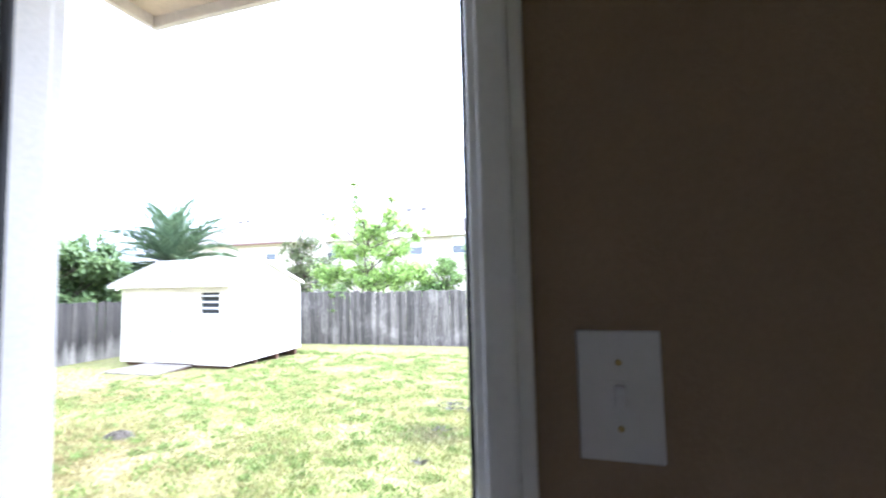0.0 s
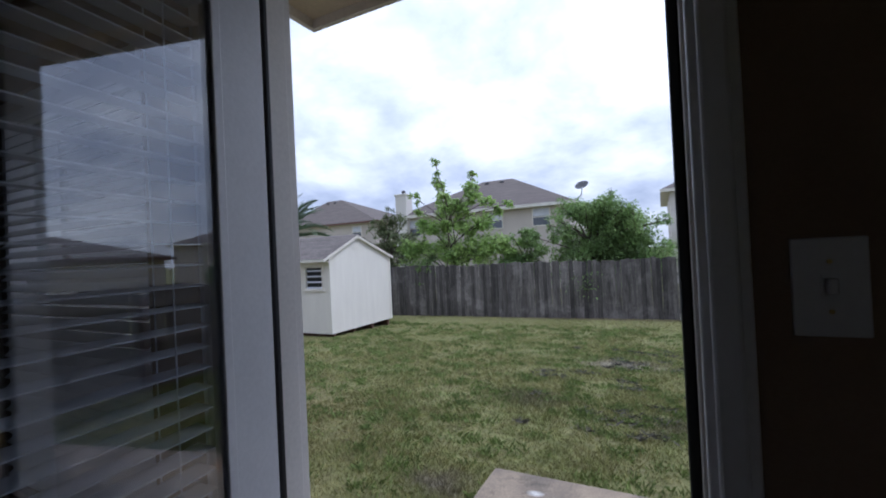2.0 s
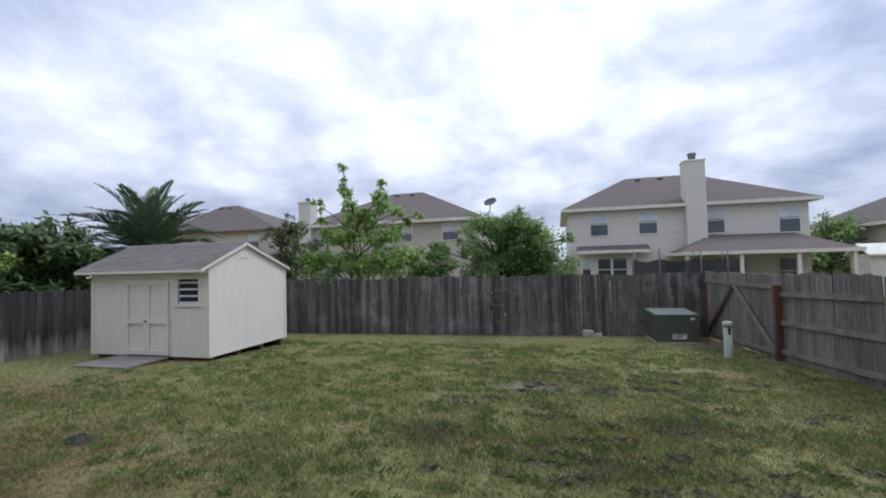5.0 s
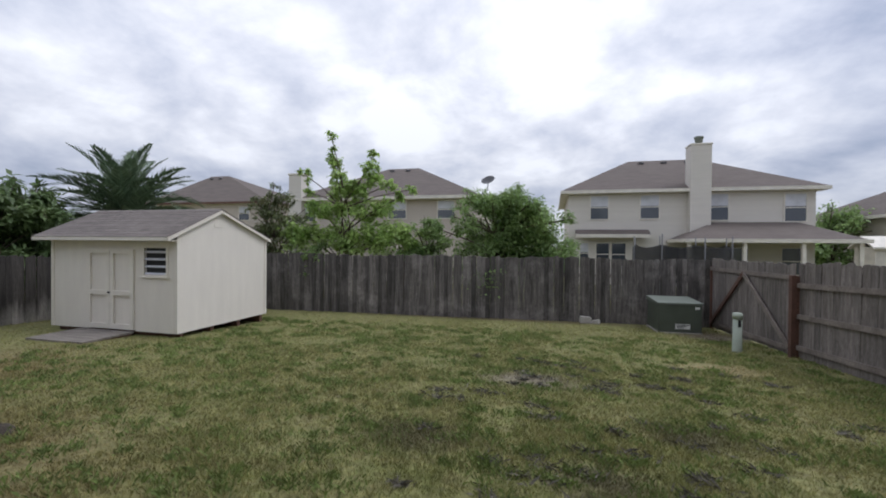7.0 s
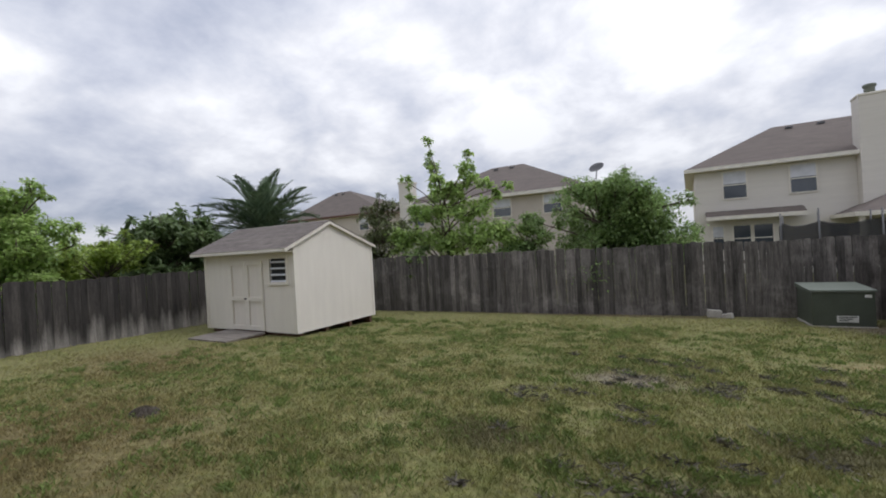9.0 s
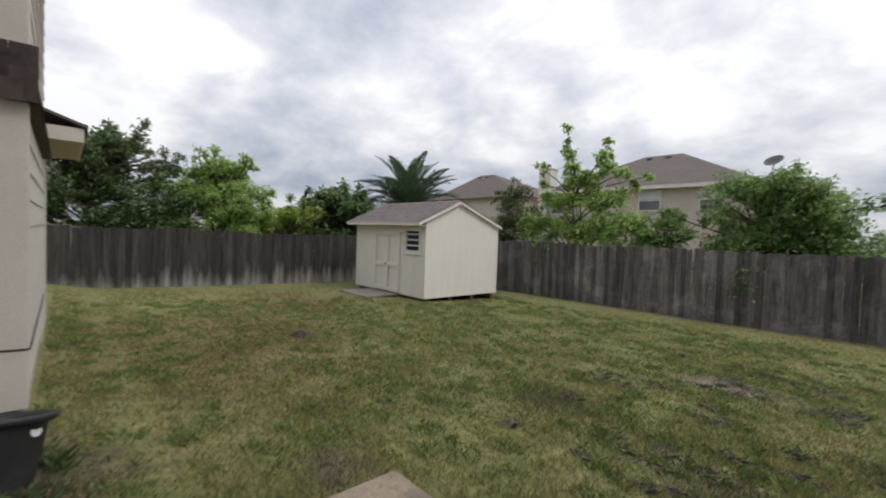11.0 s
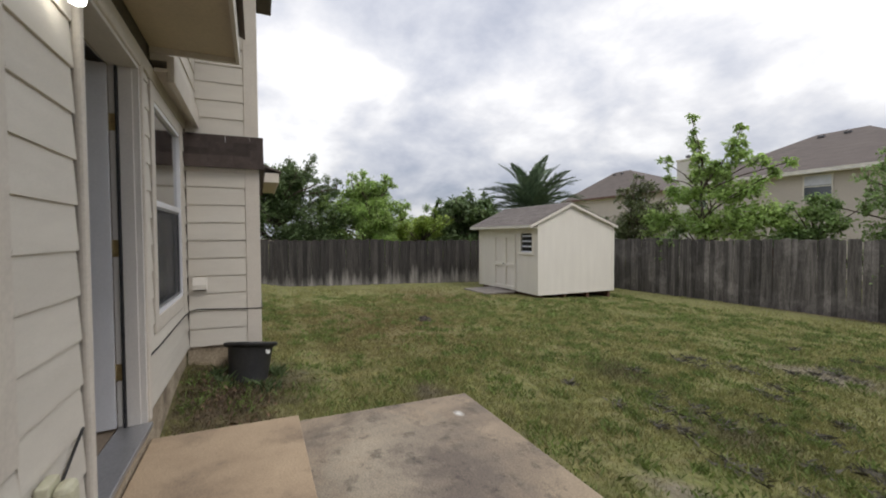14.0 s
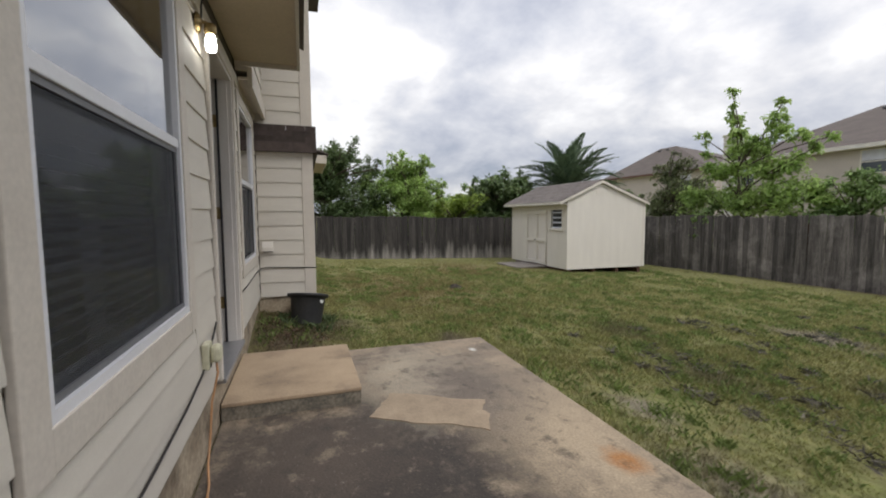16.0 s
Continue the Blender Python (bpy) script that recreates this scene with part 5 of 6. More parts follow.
def hip_house(label, x0, x1, y0, y1, zg, eave, ridge, rx0, rx1, ry, wall_mat, over=0.45, windows=(), trim=None):
    trim = trim or M_HTRIM
    h = thing("house", ((x0 + x1) / 2, (y0 + y1) / 2, zg), label, "house", "neighbour houses")
    part("wall", boxes((x0, x1, y0, y1, zg - 0.3, eave)), wall_mat, h)
    bm = bmesh.new()
    e = [bm.verts.new(v) for v in ((x0 - over, y0 - over, eave), (x1 + over, y0 - over, eave), (x1 + over, y1 + over, eave), (x0 - over, y1 + over, eave))]
    r = [bm.verts.new((rx0, ry, ridge)), bm.verts.new((rx1, ry, ridge))]
    for f in ((e[0], e[1], r[1], r[0]), (e[1], e[2], r[1]), (e[2], e[3], r[0], r[1]), (e[3], e[0], r[0]), (e[3], e[2], e[1], e[0])):
        bm.faces.new(f)
    bmesh.ops.recalc_face_normals(bm, faces=bm.faces)
    roof = part("roof", bm, M_ROOF, h, "brown hip roof")
    for a, b, c, d in ((x0 - over - 0.02, x1 + over + 0.02, y0 - over - 0.03, y0 - over), (x0 - over - 0.02, x0 - over, y0 - over, y1 + over), (x1 + over, x1 + over + 0.02, y0 - over, y1 + over)):
        part("fascia", boxes((a, b, c, d, eave - 0.16, eave + 0.02)), trim, roof)
    part("soffit", boxes((x0 - over, x1 + over, y0 - over, y1 + over, eave - 0.16, eave - 0.13)), M_HTRIM, roof)
    n_vent = max(2, int((rx1 - rx0) / 1.3))
    for k in range(n_vent):
        x = rx0 + (rx1 - rx0) * (k + 0.5) / n_vent
        t = 0.12
        part("roof_vent", boxes((x - 0.16, x + 0.16, -0.12, 0.12, 0.0, 0.13), bevel=0.02, m=pose(0, ry + (y0 - over - ry) * t, ridge + (eave - ridge) * t - 0.02)), M_DISH, roof)
    for wn in windows:
        far_window(h, *wn)
    return h


h1 = hip_house("two-storey cream neighbour house with brown hip roof and porch", 0.9, 13.4, 27.5, 38, -0.7, 4.85, 7.5, 5.0, 9.2, 32.8, M_HWALL,
               windows=[(2.16, 3.12, 27.5, 3.22, 4.55), (4.88, 5.84, 27.5, 3.24, 4.55), (8.42, 9.32, 27.5, 3.14, 4.55), (12.0, 12.96, 27.5, 3.05, 4.5),
                        (1.6, 2.05, 27.5, 0.6, 1.8), (2.5, 3.2, 27.5, 0.5, 1.8, 0.0), (3.35, 4.1, 27.5, 0.5, 1.8, 0.0)])
ch = part("chimney", boxes((7.28, 8.32, 26.9, 27.9, -0.6, 7.2), bevel=0.02), M_HWALL, h1, "cream sided chimney")
part("chimney_cap", boxes((7.25, 8.35, 26.87, 27.93, 7.2, 7.30), bevel=0.02), M_HTRIM, ch)
part("flue", lathe([(0.19, 7.30), (0.19, 7.62), (0.24, 7.64), (0.24, 7.74), (0.19, 7.76)], 16, (7.8, 27.4)), M_TRANSTOP, ch, "grey metal flue")
bm = bmesh.new()
q = [bm.verts.new(v) for v in ((6.3, 24.0, 2.0), (13.8, 24.0, 2.0), (13.8, 27.49, 2.0), (6.3, 27.49, 2.0), (8.5, 27.49, 3.0), (12.6, 27.49, 3.0))]
for f in ((0, 1, 5, 4), (1, 2, 5), (0, 4, 3), (3, 4, 5, 2), (3, 2, 1, 0)):
    bm.faces.new([q[i] for i in f])
bmesh.ops.recalc_face_normals(bm, faces=bm.faces)
part("porch_roof", bm, M_ROOF, h1, "brown hipped porch roof")
part("porch_fascia", joined(boxes((6.28, 13.82, 23.95, 23.99, 1.86, 2.03)), boxes((6.25, 6.28, 23.95, 27.48, 1.86, 2.03)), boxes((13.82, 13.85, 23.95, 27.48, 1.86, 2.03))), M_HTRIM, h1)
part("bay_roof", prism([(26.6, 2.22), (26.6, 2.30), (27.49, 2.60), (27.49, 2.45)], 1.3, 5.3, "x"), M_ROOF, h1, "small brown lean-to roof")
part("bay_fascia", boxes((1.3, 5.3, 26.56, 26.59, 2.12, 2.30)), M_HTRIM, h1)
for x in (6.5, 8.9, 11.3, 13.5):
    part("porch_post", boxes((x - 0.08, x + 0.08, 24.1, 24.26, -0.7, 1.85)), M_HTRIM, h1)
for x0, x1, z0, z1 in ((6.2, 6.9, -0.5, 1.6), (8.9, 10.3, 0.1, 1.6), (11.9, 12.8, 0.2, 1.6)):
    far_window(h1, x0, x1, 27.5, z0, z1, 0.0)

h2 = hip_house("two-storey tan neighbour house with brown hip roof and chimney", -15.9, -4.4, 25.3, 36, -0.7, 4.48, 7.25, -12.0, -9.6, 31.0, M_HWALL2,
               windows=[(-15.5, -14.7, 25.3, 3.05, 4.12), (-9.7, -8.6, 25.3, 3.2, 4.22), (-6.6, -5.6, 25.3, 3.2, 4.22)])
ch = part("chimney", boxes((-16.35, -15.45, 24.85, 25.7, -0.6, 5.95), bevel=0.02), M_HWALL, h2, "cream sided chimney")
part("chimney_cap", boxes((-16.40, -15.40, 24.80, 25.75, 5.95, 6.08), bevel=0.02), M_HTRIM, ch)
part("flue", lathe([(0.14, 6.08), (0.14, 6.25), (0.18, 6.27), (0.05, 6.38)], 16, (-15.9, 25.3)), M_DISH, ch, "dark metal flue")
dish = part("satellite_dish", lathe([(0.02, 0.0), (0.22, 0.03), (0.40, 0.12), (0.41, 0.12), (0.22, 0.015), (0.03, -0.015)], 24), M_DISH, h2, "dark satellite dish")
dish.matrix_basis = pose(-3.55, 25.0, 5.25, 50, 0, -20) @ Matrix.Diagonal((1, 0.8, 1, 1))
part("dish_mast", tube([(-3.95, 24.85, 4.48), (-3.62, 24.95, 4.75), (-3.58, 25.0, 5.2)], 0.03), M_DISH, h2)

h3 = hip_house("tan neighbour house with grey-brown hip roof", -35.5, -23.3, 32, 42, -0.8, 5.1, 8.1, -32.5, -30.5, 36.0, M_HWALL2,
               windows=[(-26.0, -25.0, 32, 3.6, 4.7)], trim=M_POST)
hip_house("far small house with grey roof beyond the trees", -47.0, -40.0, 20, 29, -0.8, 3.0, 4.6, -45.0, -42.0, 24.5, M_HWALL)
hip_house("far neighbour house with brown roof at the street", 19.0, 30.0, 31, 41, -0.8, 3.6, 5.6, 22.0, 27.0, 36, M_HWALL2)
hip_house("low neighbour house with dark hip roof beyond the side fence", 21, 33, 9, 21, -0.7, 2.3, 4.1, 25, 29, 15, M_HWALL2, trim=M_POST)
shed2 = thing("small_white_shed", (17.0, 28.5, -0.65), "small white outbuilding beyond the neighbour's porch", "shed")
part("wall", boxes((16.3, 17.9, 28.0, 29.6, -0.7, 1.7)), M_HTRIM, shed2)
part("roof", prism([(27.8, 1.7), (28.8, 2.3), (29.8, 1.7), (29.8, 1.6), (28.8, 2.2), (27.8, 1.6)], 16.1, 18.1, "x"), M_HTRIM, shed2)

tramp = thing("trampoline", (5.1, 20.3, -0.6), "round trampoline with sagging black safety net behind the fence", "trampoline")
for k in range(8):
    a = 2 * math.pi * k / 8 + 0.2
    x, y = 5.1 + 1.85 * math.cos(a), 20.3 + 1.85 * math.sin(a)
    part("pole", tube([(x, y, -0.62), (x, y, 2.0 + 0.06 * (k % 3))], 0.025), M_DISH, tramp)
bm = bmesh.new()
rim = [[bm.verts.new((5.1 + 1.8 * math.cos(2 * math.pi * i / 48 + 0.2), 20.3 + 1.8 * math.sin(2 * math.pi * i / 48 + 0.2), (1.72 - 0.14 * math.sin(math.pi * (i % 6) / 6)) if top else 0.3)) for i in range(48)] for top in (0, 1)]
for i in range(48):
    bm.faces.new((rim[0][i], rim[0][(i + 1) % 48], rim[1][(i + 1) % 48], rim[1][i]))
part("net", bm, M_NET, tramp, "sagging black net")
part("mat", lathe([(1.8, 0.28), (1.8, 0.32), (0.02, 0.325)], 40, (5.1, 20.3)), M_BLACK, tramp)


# ---- plants ----
def leaf_mesh(name, points, size, mat, seed, droop=0.3, ratio=0.5):
    """Many small folded leaves at the points (n x 3)."""
    rng = np.random.RandomState(seed)
    n = len(points)
    yaw = rng.uniform(0, 2 * np.pi, n)
    pitch = rng.normal(-droop, 0.55, n)
    s = size * rng.uniform(0.6, 1.3, n)
    d = np.stack([np.cos(yaw) * np.cos(pitch), np.sin(yaw) * np.cos(pitch), np.sin(pitch)], 1)
    w = np.stack([-np.sin(yaw), np.cos(yaw), rng.normal(0, 0.5, n)], 1)
    w /= np.linalg.norm(w, axis=1)[:, None]
    up = np.cross(d, w)
    a = points
    tip = points + d * s[:, None]
    mid = points + d * (0.45 * s)[:, None]
    l = mid + w * (ratio * 0.5 * s)[:, None] + up * (0.10 * s)[:, None]
    r = mid - w * (ratio * 0.5 * s)[:, None] + up * (0.10 * s)[:, None]
    v = np.stack([a, r, tip, l], 1).reshape(-1, 3)
    i = np.arange(n) * 4
    tri = np.stack([np.stack([i, i + 1, i + 2], 1), np.stack([i, i + 2, i + 3], 1)], 1).reshape(-1, 3)
    me = bpy.data.meshes.new(name)
    me.vertices.add(len(v)); me.vertices.foreach_set("co", v.ravel())
    me.loops.add(tri.size); me.loops.foreach_set("vertex_index", tri.ravel())
    me.polygons.add(len(tri)); me.polygons.foreach_set("loop_start", np.arange(len(tri)) * 3)
    me.update(calc_edges=True)
    me.materials.append(mat)
    return me


def tree(name, base, height, blobs, leaf, count, mat, label, category, seed, trunk_r=0.07, spread=0.28, stems=1):
    """A trunk with limbs to each blob (x, y, z, rx, ry, rz relative to the base) and leaves clustered on twigs round them."""
    rng = np.random.RandomState(seed)
    b = Vector(base)
    t = thing(name, base, label, category, "plants beyond the fences")
    wood = []
    tops = []
    for k in range(stems):
        off = Vector((rng.uniform(-0.25, 0.25), rng.uniform(-0.25, 0.25), 0)) * (1 if stems > 1 else 0)
        pts = [b + off + Vector((0.10 * height * 0.25 * math.sin(u * 3 + seed + k), 0.10 * height * 0.25 * math.cos(u * 2.3 + seed + k) - 0.025 * height, height * 0.62 * u)) for u in (0, 0.25, 0.5, 0.75, 1.0)]
        pts[0] = b + off + Vector((0, 0, -0.1))
        wood.append(tube(pts, trunk_r / math.sqrt(stems), 8, 0.5))
        tops.append(pts)
    vol = np.array([bl[3] * bl[4] * bl[5] for bl in blobs]) ** 0.72
    vol = vol / vol.sum()
    all_pts = []
    for bl, share in zip(blobs, vol):
        c = b + Vector(bl[:3])
        pts = tops[rng.randint(stems)]
        start = min(pts, key=lambda p: abs(p.z - (c.z - 0.35 * height * 0.5)) + 0.2 * (p - c).length)
        wood.append(tube([start, start.lerp(c, 0.5) + Vector((0, 0, 0.06 * height * 0.3)), c, c + Vector((0, 0, bl[5] * 0.8))], trunk_r * 0.42, 6, 0.25))
        n = max(20, int(count * share))
        twigs = max(4, n // 26)
        u = rng.normal(0, 1, (twigs, 3))
        u /= np.linalg.norm(u, axis=1)[:, None]
        rad = rng.uniform(0.2, 1.05, twigs) ** 0.6
        tw = np.array(c) + u * rad[:, None] * np.array(bl[3:6])
        for q in tw[: max(3, twigs // 4)]:
            wood.append(tube([c, c.lerp(Vector(q), 0.55) + Vector((0, 0, 0.05)), Vector(q)], trunk_r * 0.14, 5, 0.4))
        pick = rng.randint(0, twigs, n)
        sp = spread * 1.1 * min(1.0, max(bl[3:6]))
        all_pts.append(tw[pick] + np.clip(rng.normal(0, 0.5, (n, 3)), -0.95, 0.95) * sp * np.array([1, 1, 0.8]))
    part("trunk", joined(*wood), M_BARK, t)
    part("crown", leaf_mesh("crown", np.concatenate(all_pts), leaf, mat, seed + 1), mat, t)
    return t


def blob_cloud(seed, n, rx, ry, z0, z1, r):
    """Clumps that fill an uneven dome, with smaller sprays at its top and rim."""
    rnd = random.Random(seed)
    out = []
    zm = z0 + 0.35 * (z1 - z0)
    for k in range(n):
        z = z0 + (z1 - z0) * (k + rnd.random()) / n
        w = 1.0 if z < zm else math.sqrt(max(0.06, 1 - ((z - zm) / (z1 - zm)) ** 2))
        a, q = rnd.uniform(0, 6.28), math.sqrt(rnd.random())
        s = r * rnd.uniform(0.65, 1.15) * (0.6 + 0.4 * w)
        out.append((rx * w * q * math.cos(a), ry * w * q * math.sin(a), z - 0.3 * s, s, s, s * 0.75))
    for k in range(n // 2):
        u, a = rnd.uniform(0.15, 1.0), rnd.uniform(0, 6.28)
        z = zm + (z1 - zm) * u
        w = math.sqrt(max(0.03, 1 - u * u))
        s = r * rnd.uniform(0.25, 0.42)
        out.append((rx * 1.12 * w * math.cos(a), ry * 1.12 * w * math.sin(a), z + rnd.uniform(0.0, 0.35) * r * 1.6, s * 0.8, s * 0.8, s * 1.3))
    return out


GZ = -0.66
# young broad-leaved tree behind the back fence
tree("young_tree", (-6.9, 14.3, GZ), 5.6, [(-0.62, 0, 6.05, 0.20, 0.2, 0.14), (-0.58, 0, 5.55, 0.13, 0.13, 0.2), (-0.5, 0, 5.1, 0.30, 0.28, 0.24), (-0.38, 0, 4.6, 0.34, 0.3, 0.26), (-0.15, 0, 4.05, 0.45, 0.4, 0.30), (0.95, 0.1, 5.35, 0.16, 0.16, 0.2), (0.88, 0.1, 4.95, 0.30, 0.26, 0.24), (0.82, 0, 4.5, 0.38, 0.3, 0.28), (0.25, 0, 4.25, 0.3, 0.3, 0.25), (1.5, 0, 4.3, 0.26, 0.24, 0.24), (2.3, 0, 4.1, 0.16, 0.15, 0.2), (0.6, 0, 4.0, 0.36, 0.34, 0.26),
      (-1.6, 0, 4.7, 0.20, 0.2, 0.2), (-1.45, 0, 4.1, 0.22, 0.2, 0.18), (-1.25, 0.1, 3.5, 0.5, 0.42, 0.34), (-0.3, 0, 3.45, 0.5, 0.5, 0.32), (0.55, 0, 3.35, 0.5, 0.5, 0.34), (1.35, 0, 3.45, 0.48, 0.4, 0.32), (1.9, 0, 3.85, 0.22, 0.2, 0.2), (-2.1, 0, 2.75, 0.5, 0.45, 0.38), (-1.2, 0, 2.6, 0.62, 0.5, 0.4),
      (-0.2, 0, 2.6, 0.65, 0.55, 0.42), (0.8, 0, 2.55, 0.62, 0.55, 0.4), (1.7, 0, 2.65, 0.55, 0.5, 0.4), (2.3, 0, 2.5, 0.45, 0.4, 0.35), (-1.7, -0.3, 2.2, 0.5, 0.3, 0.3), (0.2, -0.3, 2.2, 0.6, 0.3, 0.3), (1.5, -0.3, 2.2, 0.5, 0.3, 0.3)],
     0.165, 10500, M_LEAF_BRIGHT, "young bright-green broad-leaved tree behind the back fence", "tree", 11, 0.06, 0.38, stems=3)
# dense shrub tree behind the back fence
tree("shrub_tree", (-1.55, 15.2, GZ), 4.0, blob_cloud(5, 40, 2.15, 1.1, 1.4, 4.05, 0.64), 0.12, 38000, M_LEAF_MID, "dense mid-green shrub tree behind the back fence", "tree", 21, 0.07, 0.42, stems=4)
# reddish shrub by the shed
tree("flowering_shrub", (-9.9, 14.6, GZ), 4.0, blob_cloud(8, 26, 1.5, 0.8, 1.0, 4.2, 0.52), 0.11, 14000, M_LEAF_RED, "sparse reddish-green flowering shrub beyond the shed", "shrub", 31, 0.05, 0.32, stems=4)
tree("hanging_shrub", (-7.9, 13.75, GZ), 2.0, blob_cloud(9, 8, 0.7, 0.3, 1.0, 2.3, 0.38), 0.11, 4000, M_LEAF_MID, "green shrub pushing over the back fence by the shed", "shrub", 33, 0.04, 0.25, stems=3)
tree("rose_shrub", (-4.0, 14.5, GZ), 3.0, blob_cloud(12, 10, 1.0, 0.6, 1.6, 3.0, 0.5), 0.11, 9000, M_LEAF_MID, "green shrub with a few red blooms behind the fence", "shrub", 35, 0.05, 0.3, stems=3)
# trees behind the left fence
LZ = -0.5
tree("feathery_tree", (-14.6, 1.6, LZ), 5.0, blob_cloud(15, 50, 1.3, 2.5, 0.5, 4.5, 0.74), 0.13, 52000, M_LEAF_DARK, "dark-green feathery tree behind the side fence", "tree", 41, 0.09, 0.32, stems=3)
tree("round_tree", (-14.6, 4.9, LZ), 4.4, blob_cloud(16, 40, 1.3, 1.9, 0.8, 4.1, 0.66), 0.14, 34000, M_LEAF_BRIGHT, "bright-green leafy tree behind the side fence", "tree", 42, 0.08, 0.32, stems=3)
tree("feathery_tree", (-14.6, -1.8, LZ), 5.0, blob_cloud(17, 40, 1.4, 2.3, 0.5, 4.5, 0.78), 0.13, 34000, M_LEAF_DARK, "dark-green feathery tree behind the side fence", "tree", 43, 0.09, 0.32, stems=3)
tree("yellow_shrub", (-14.9, 7.3, LZ), 2.6, blob_cloud(18, 22, 0.9, 1.5, 0.9, 2.9, 0.5), 0.13, 12000, M_LEAF_YELLOW, "yellow-green shrub behind the side fence", "shrub", 44, 0.05, 0.3, stems=4)
tree("garden_tree", (-15.6, 9.6, LZ), 3.8, blob_cloud(19, 30, 1.2, 1.9, 0.9, 3.7, 0.58), 0.26, 11000, M_LEAF_DARK, "green garden tree between fence and palm", "tree", 45, 0.06, 0.32, stems=3)
tree("garden_tree", (-18.5, 11.5, LZ), 4.0, blob_cloud(22, 28, 2.2, 2.0, 1.0, 3.9, 0.66), 0.26, 12000, M_LEAF_DARK, "green garden tree beside the palm", "tree", 46, 0.06, 0.32, stems=3)
tree("garden_tree", (-13.9, 15.2, LZ), 3.0, blob_cloud(23, 18, 1.6, 0.9, 1.2, 2.7, 0.55), 0.14, 8000, M_LEAF_MID, "green shrub behind the shed and fence corner", "tree", 47, 0.06, 0.32, stems=3)
tree("far_tree", (-30, 16, LZ), 5.0, blob_cloud(24, 20, 3.2, 4.5, 1.2, 4.2, 1.2), 0.3, 9000, M_LEAF_MID, "distant leafy tree among the gardens", "tree", 48, 0.12, 0.5, stems=2)
tree("far_tree", (-27, 9, LZ), 5.0, blob_cloud(25, 16, 2.2, 3.0, 1.2, 3.2, 1.1), 0.28, 7000, M_LEAF_YELLOW, "distant yellow-green tree among the gardens", "tree", 49, 0.12, 0.5, stems=2)
tree("far_tree", (17.2, 33.5, GZ), 6.0, blob_cloud(26, 18, 2.4, 2.0, 1.5, 4.6, 1.1), 0.28, 7500, M_LEAF_MID, "distant green tree beside the neighbour house", "tree", 50, 0.12, 0.5, stems=2)
tree("far_tree", (20.5, 27.0, GZ), 4.0, blob_cloud(27, 12, 1.8, 1.6, 0.8, 3.0, 1.0), 0.24, 6000, M_LEAF_DARK, "dark tree at the end of the neighbour's garden", "tree", 51, 0.12, 0.5, stems=2)


def make_palm():
    base = Vector((-16.1, 13.9, -0.55))
    top = base + Vector((0, 0, 3.1))
    p = thing("palm_tree", base, "grey-green feather palm with arching fronds beyond the shed", "palm tree")
    part("trunk", tube([base - Vector((0, 0, 0.1)), base + Vector((0.05, 0, 1.2)), base + Vector((0, 0.05, 2.6)), top], 0.28, 14, 0.85), M_BARK, p)
    meshes = []
    for v in range(3):
        rng = np.random.RandomState(70 + v)
        L = 2.5
        bend = (1.0, 1.35, 0.8)[v]
        vs, fs = [], []
        pts = []
        pos = np.array([0.0, 0, 0])
        N = 26
        for k in range(N + 1):
            a = -bend * (k / N) ** 1.3
            pts.append((pos.copy(), a))
            pos = pos + np.array([math.cos(a), 0, math.sin(a)]) * L / N
        for k in range(N):
            (p0, a0), (p1, a1) = pts[k], pts[k + 1]
            w0, w1 = 0.022 * (1 - k / N) + 0.004, 0.022 * (1 - (k + 1) / N) + 0.004
            i = len(vs)
            vs += [p0 + (0, -w0, 0), p0 + (0, w0, 0), p1 + (0, w1, 0), p1 + (0, -w1, 0)]
            fs.append((i, i + 1, i + 2, i + 3))
        for k in range(2, N):
            for side in (-1, 1):
                for sub in (0.0, 0.5):
                    p0, a = pts[k]
                    p0 = p0 + (pts[k + 1][0] - p0) * sub
                    u = k / N
                    ln = (0.48 * math.sin(math.pi * min(1, 0.12 + 0.86 * u)) + 0.05) * rng.uniform(0.85, 1.1)
                    fwd = np.array([math.cos(a), 0, math.sin(a)])
                    up = np.array([-math.sin(a), 0, math.cos(a)])
                    d = fwd * 0.75 + np.array([0, side, 0]) * 0.62 + up * rng.uniform(0.15, 0.4)
                    d /= np.linalg.norm(d)
                    wv = np.cross(d, up); wv /= np.linalg.norm(wv)
                    i = len(vs)
                    m = p0 + d * ln * 0.45
                    vs += [p0, m + wv * 0.03, p0 + d * ln - (0, 0, 0.07 * ln), m - wv * 0.03]
                    fs.append((i, i + 1, i + 2, i + 3))
        me = bpy.data.meshes.new("frond")
        me.from_pydata([tuple(q) for q in vs], [], fs)
        me.materials.append(M_PALM)
        meshes.append(me)
    rnd = random.Random(5)
    n = 58
    for k in range(n):
        u = k / n
        el = 86 - 92 * u + rnd.uniform(-7, 7)
        piece("frond", meshes[rnd.randrange(3)], p, Matrix.Translation(top) @ pose(0, 0, 0, 0, 0, k * 137.5 + rnd.uniform(-8, 8)) @ pose(0.08, 0, 0, rnd.uniform(-8, 8), -el, 0) @ Matrix.Scale(rnd.uniform(1.05, 1.28), 4))


make_palm()


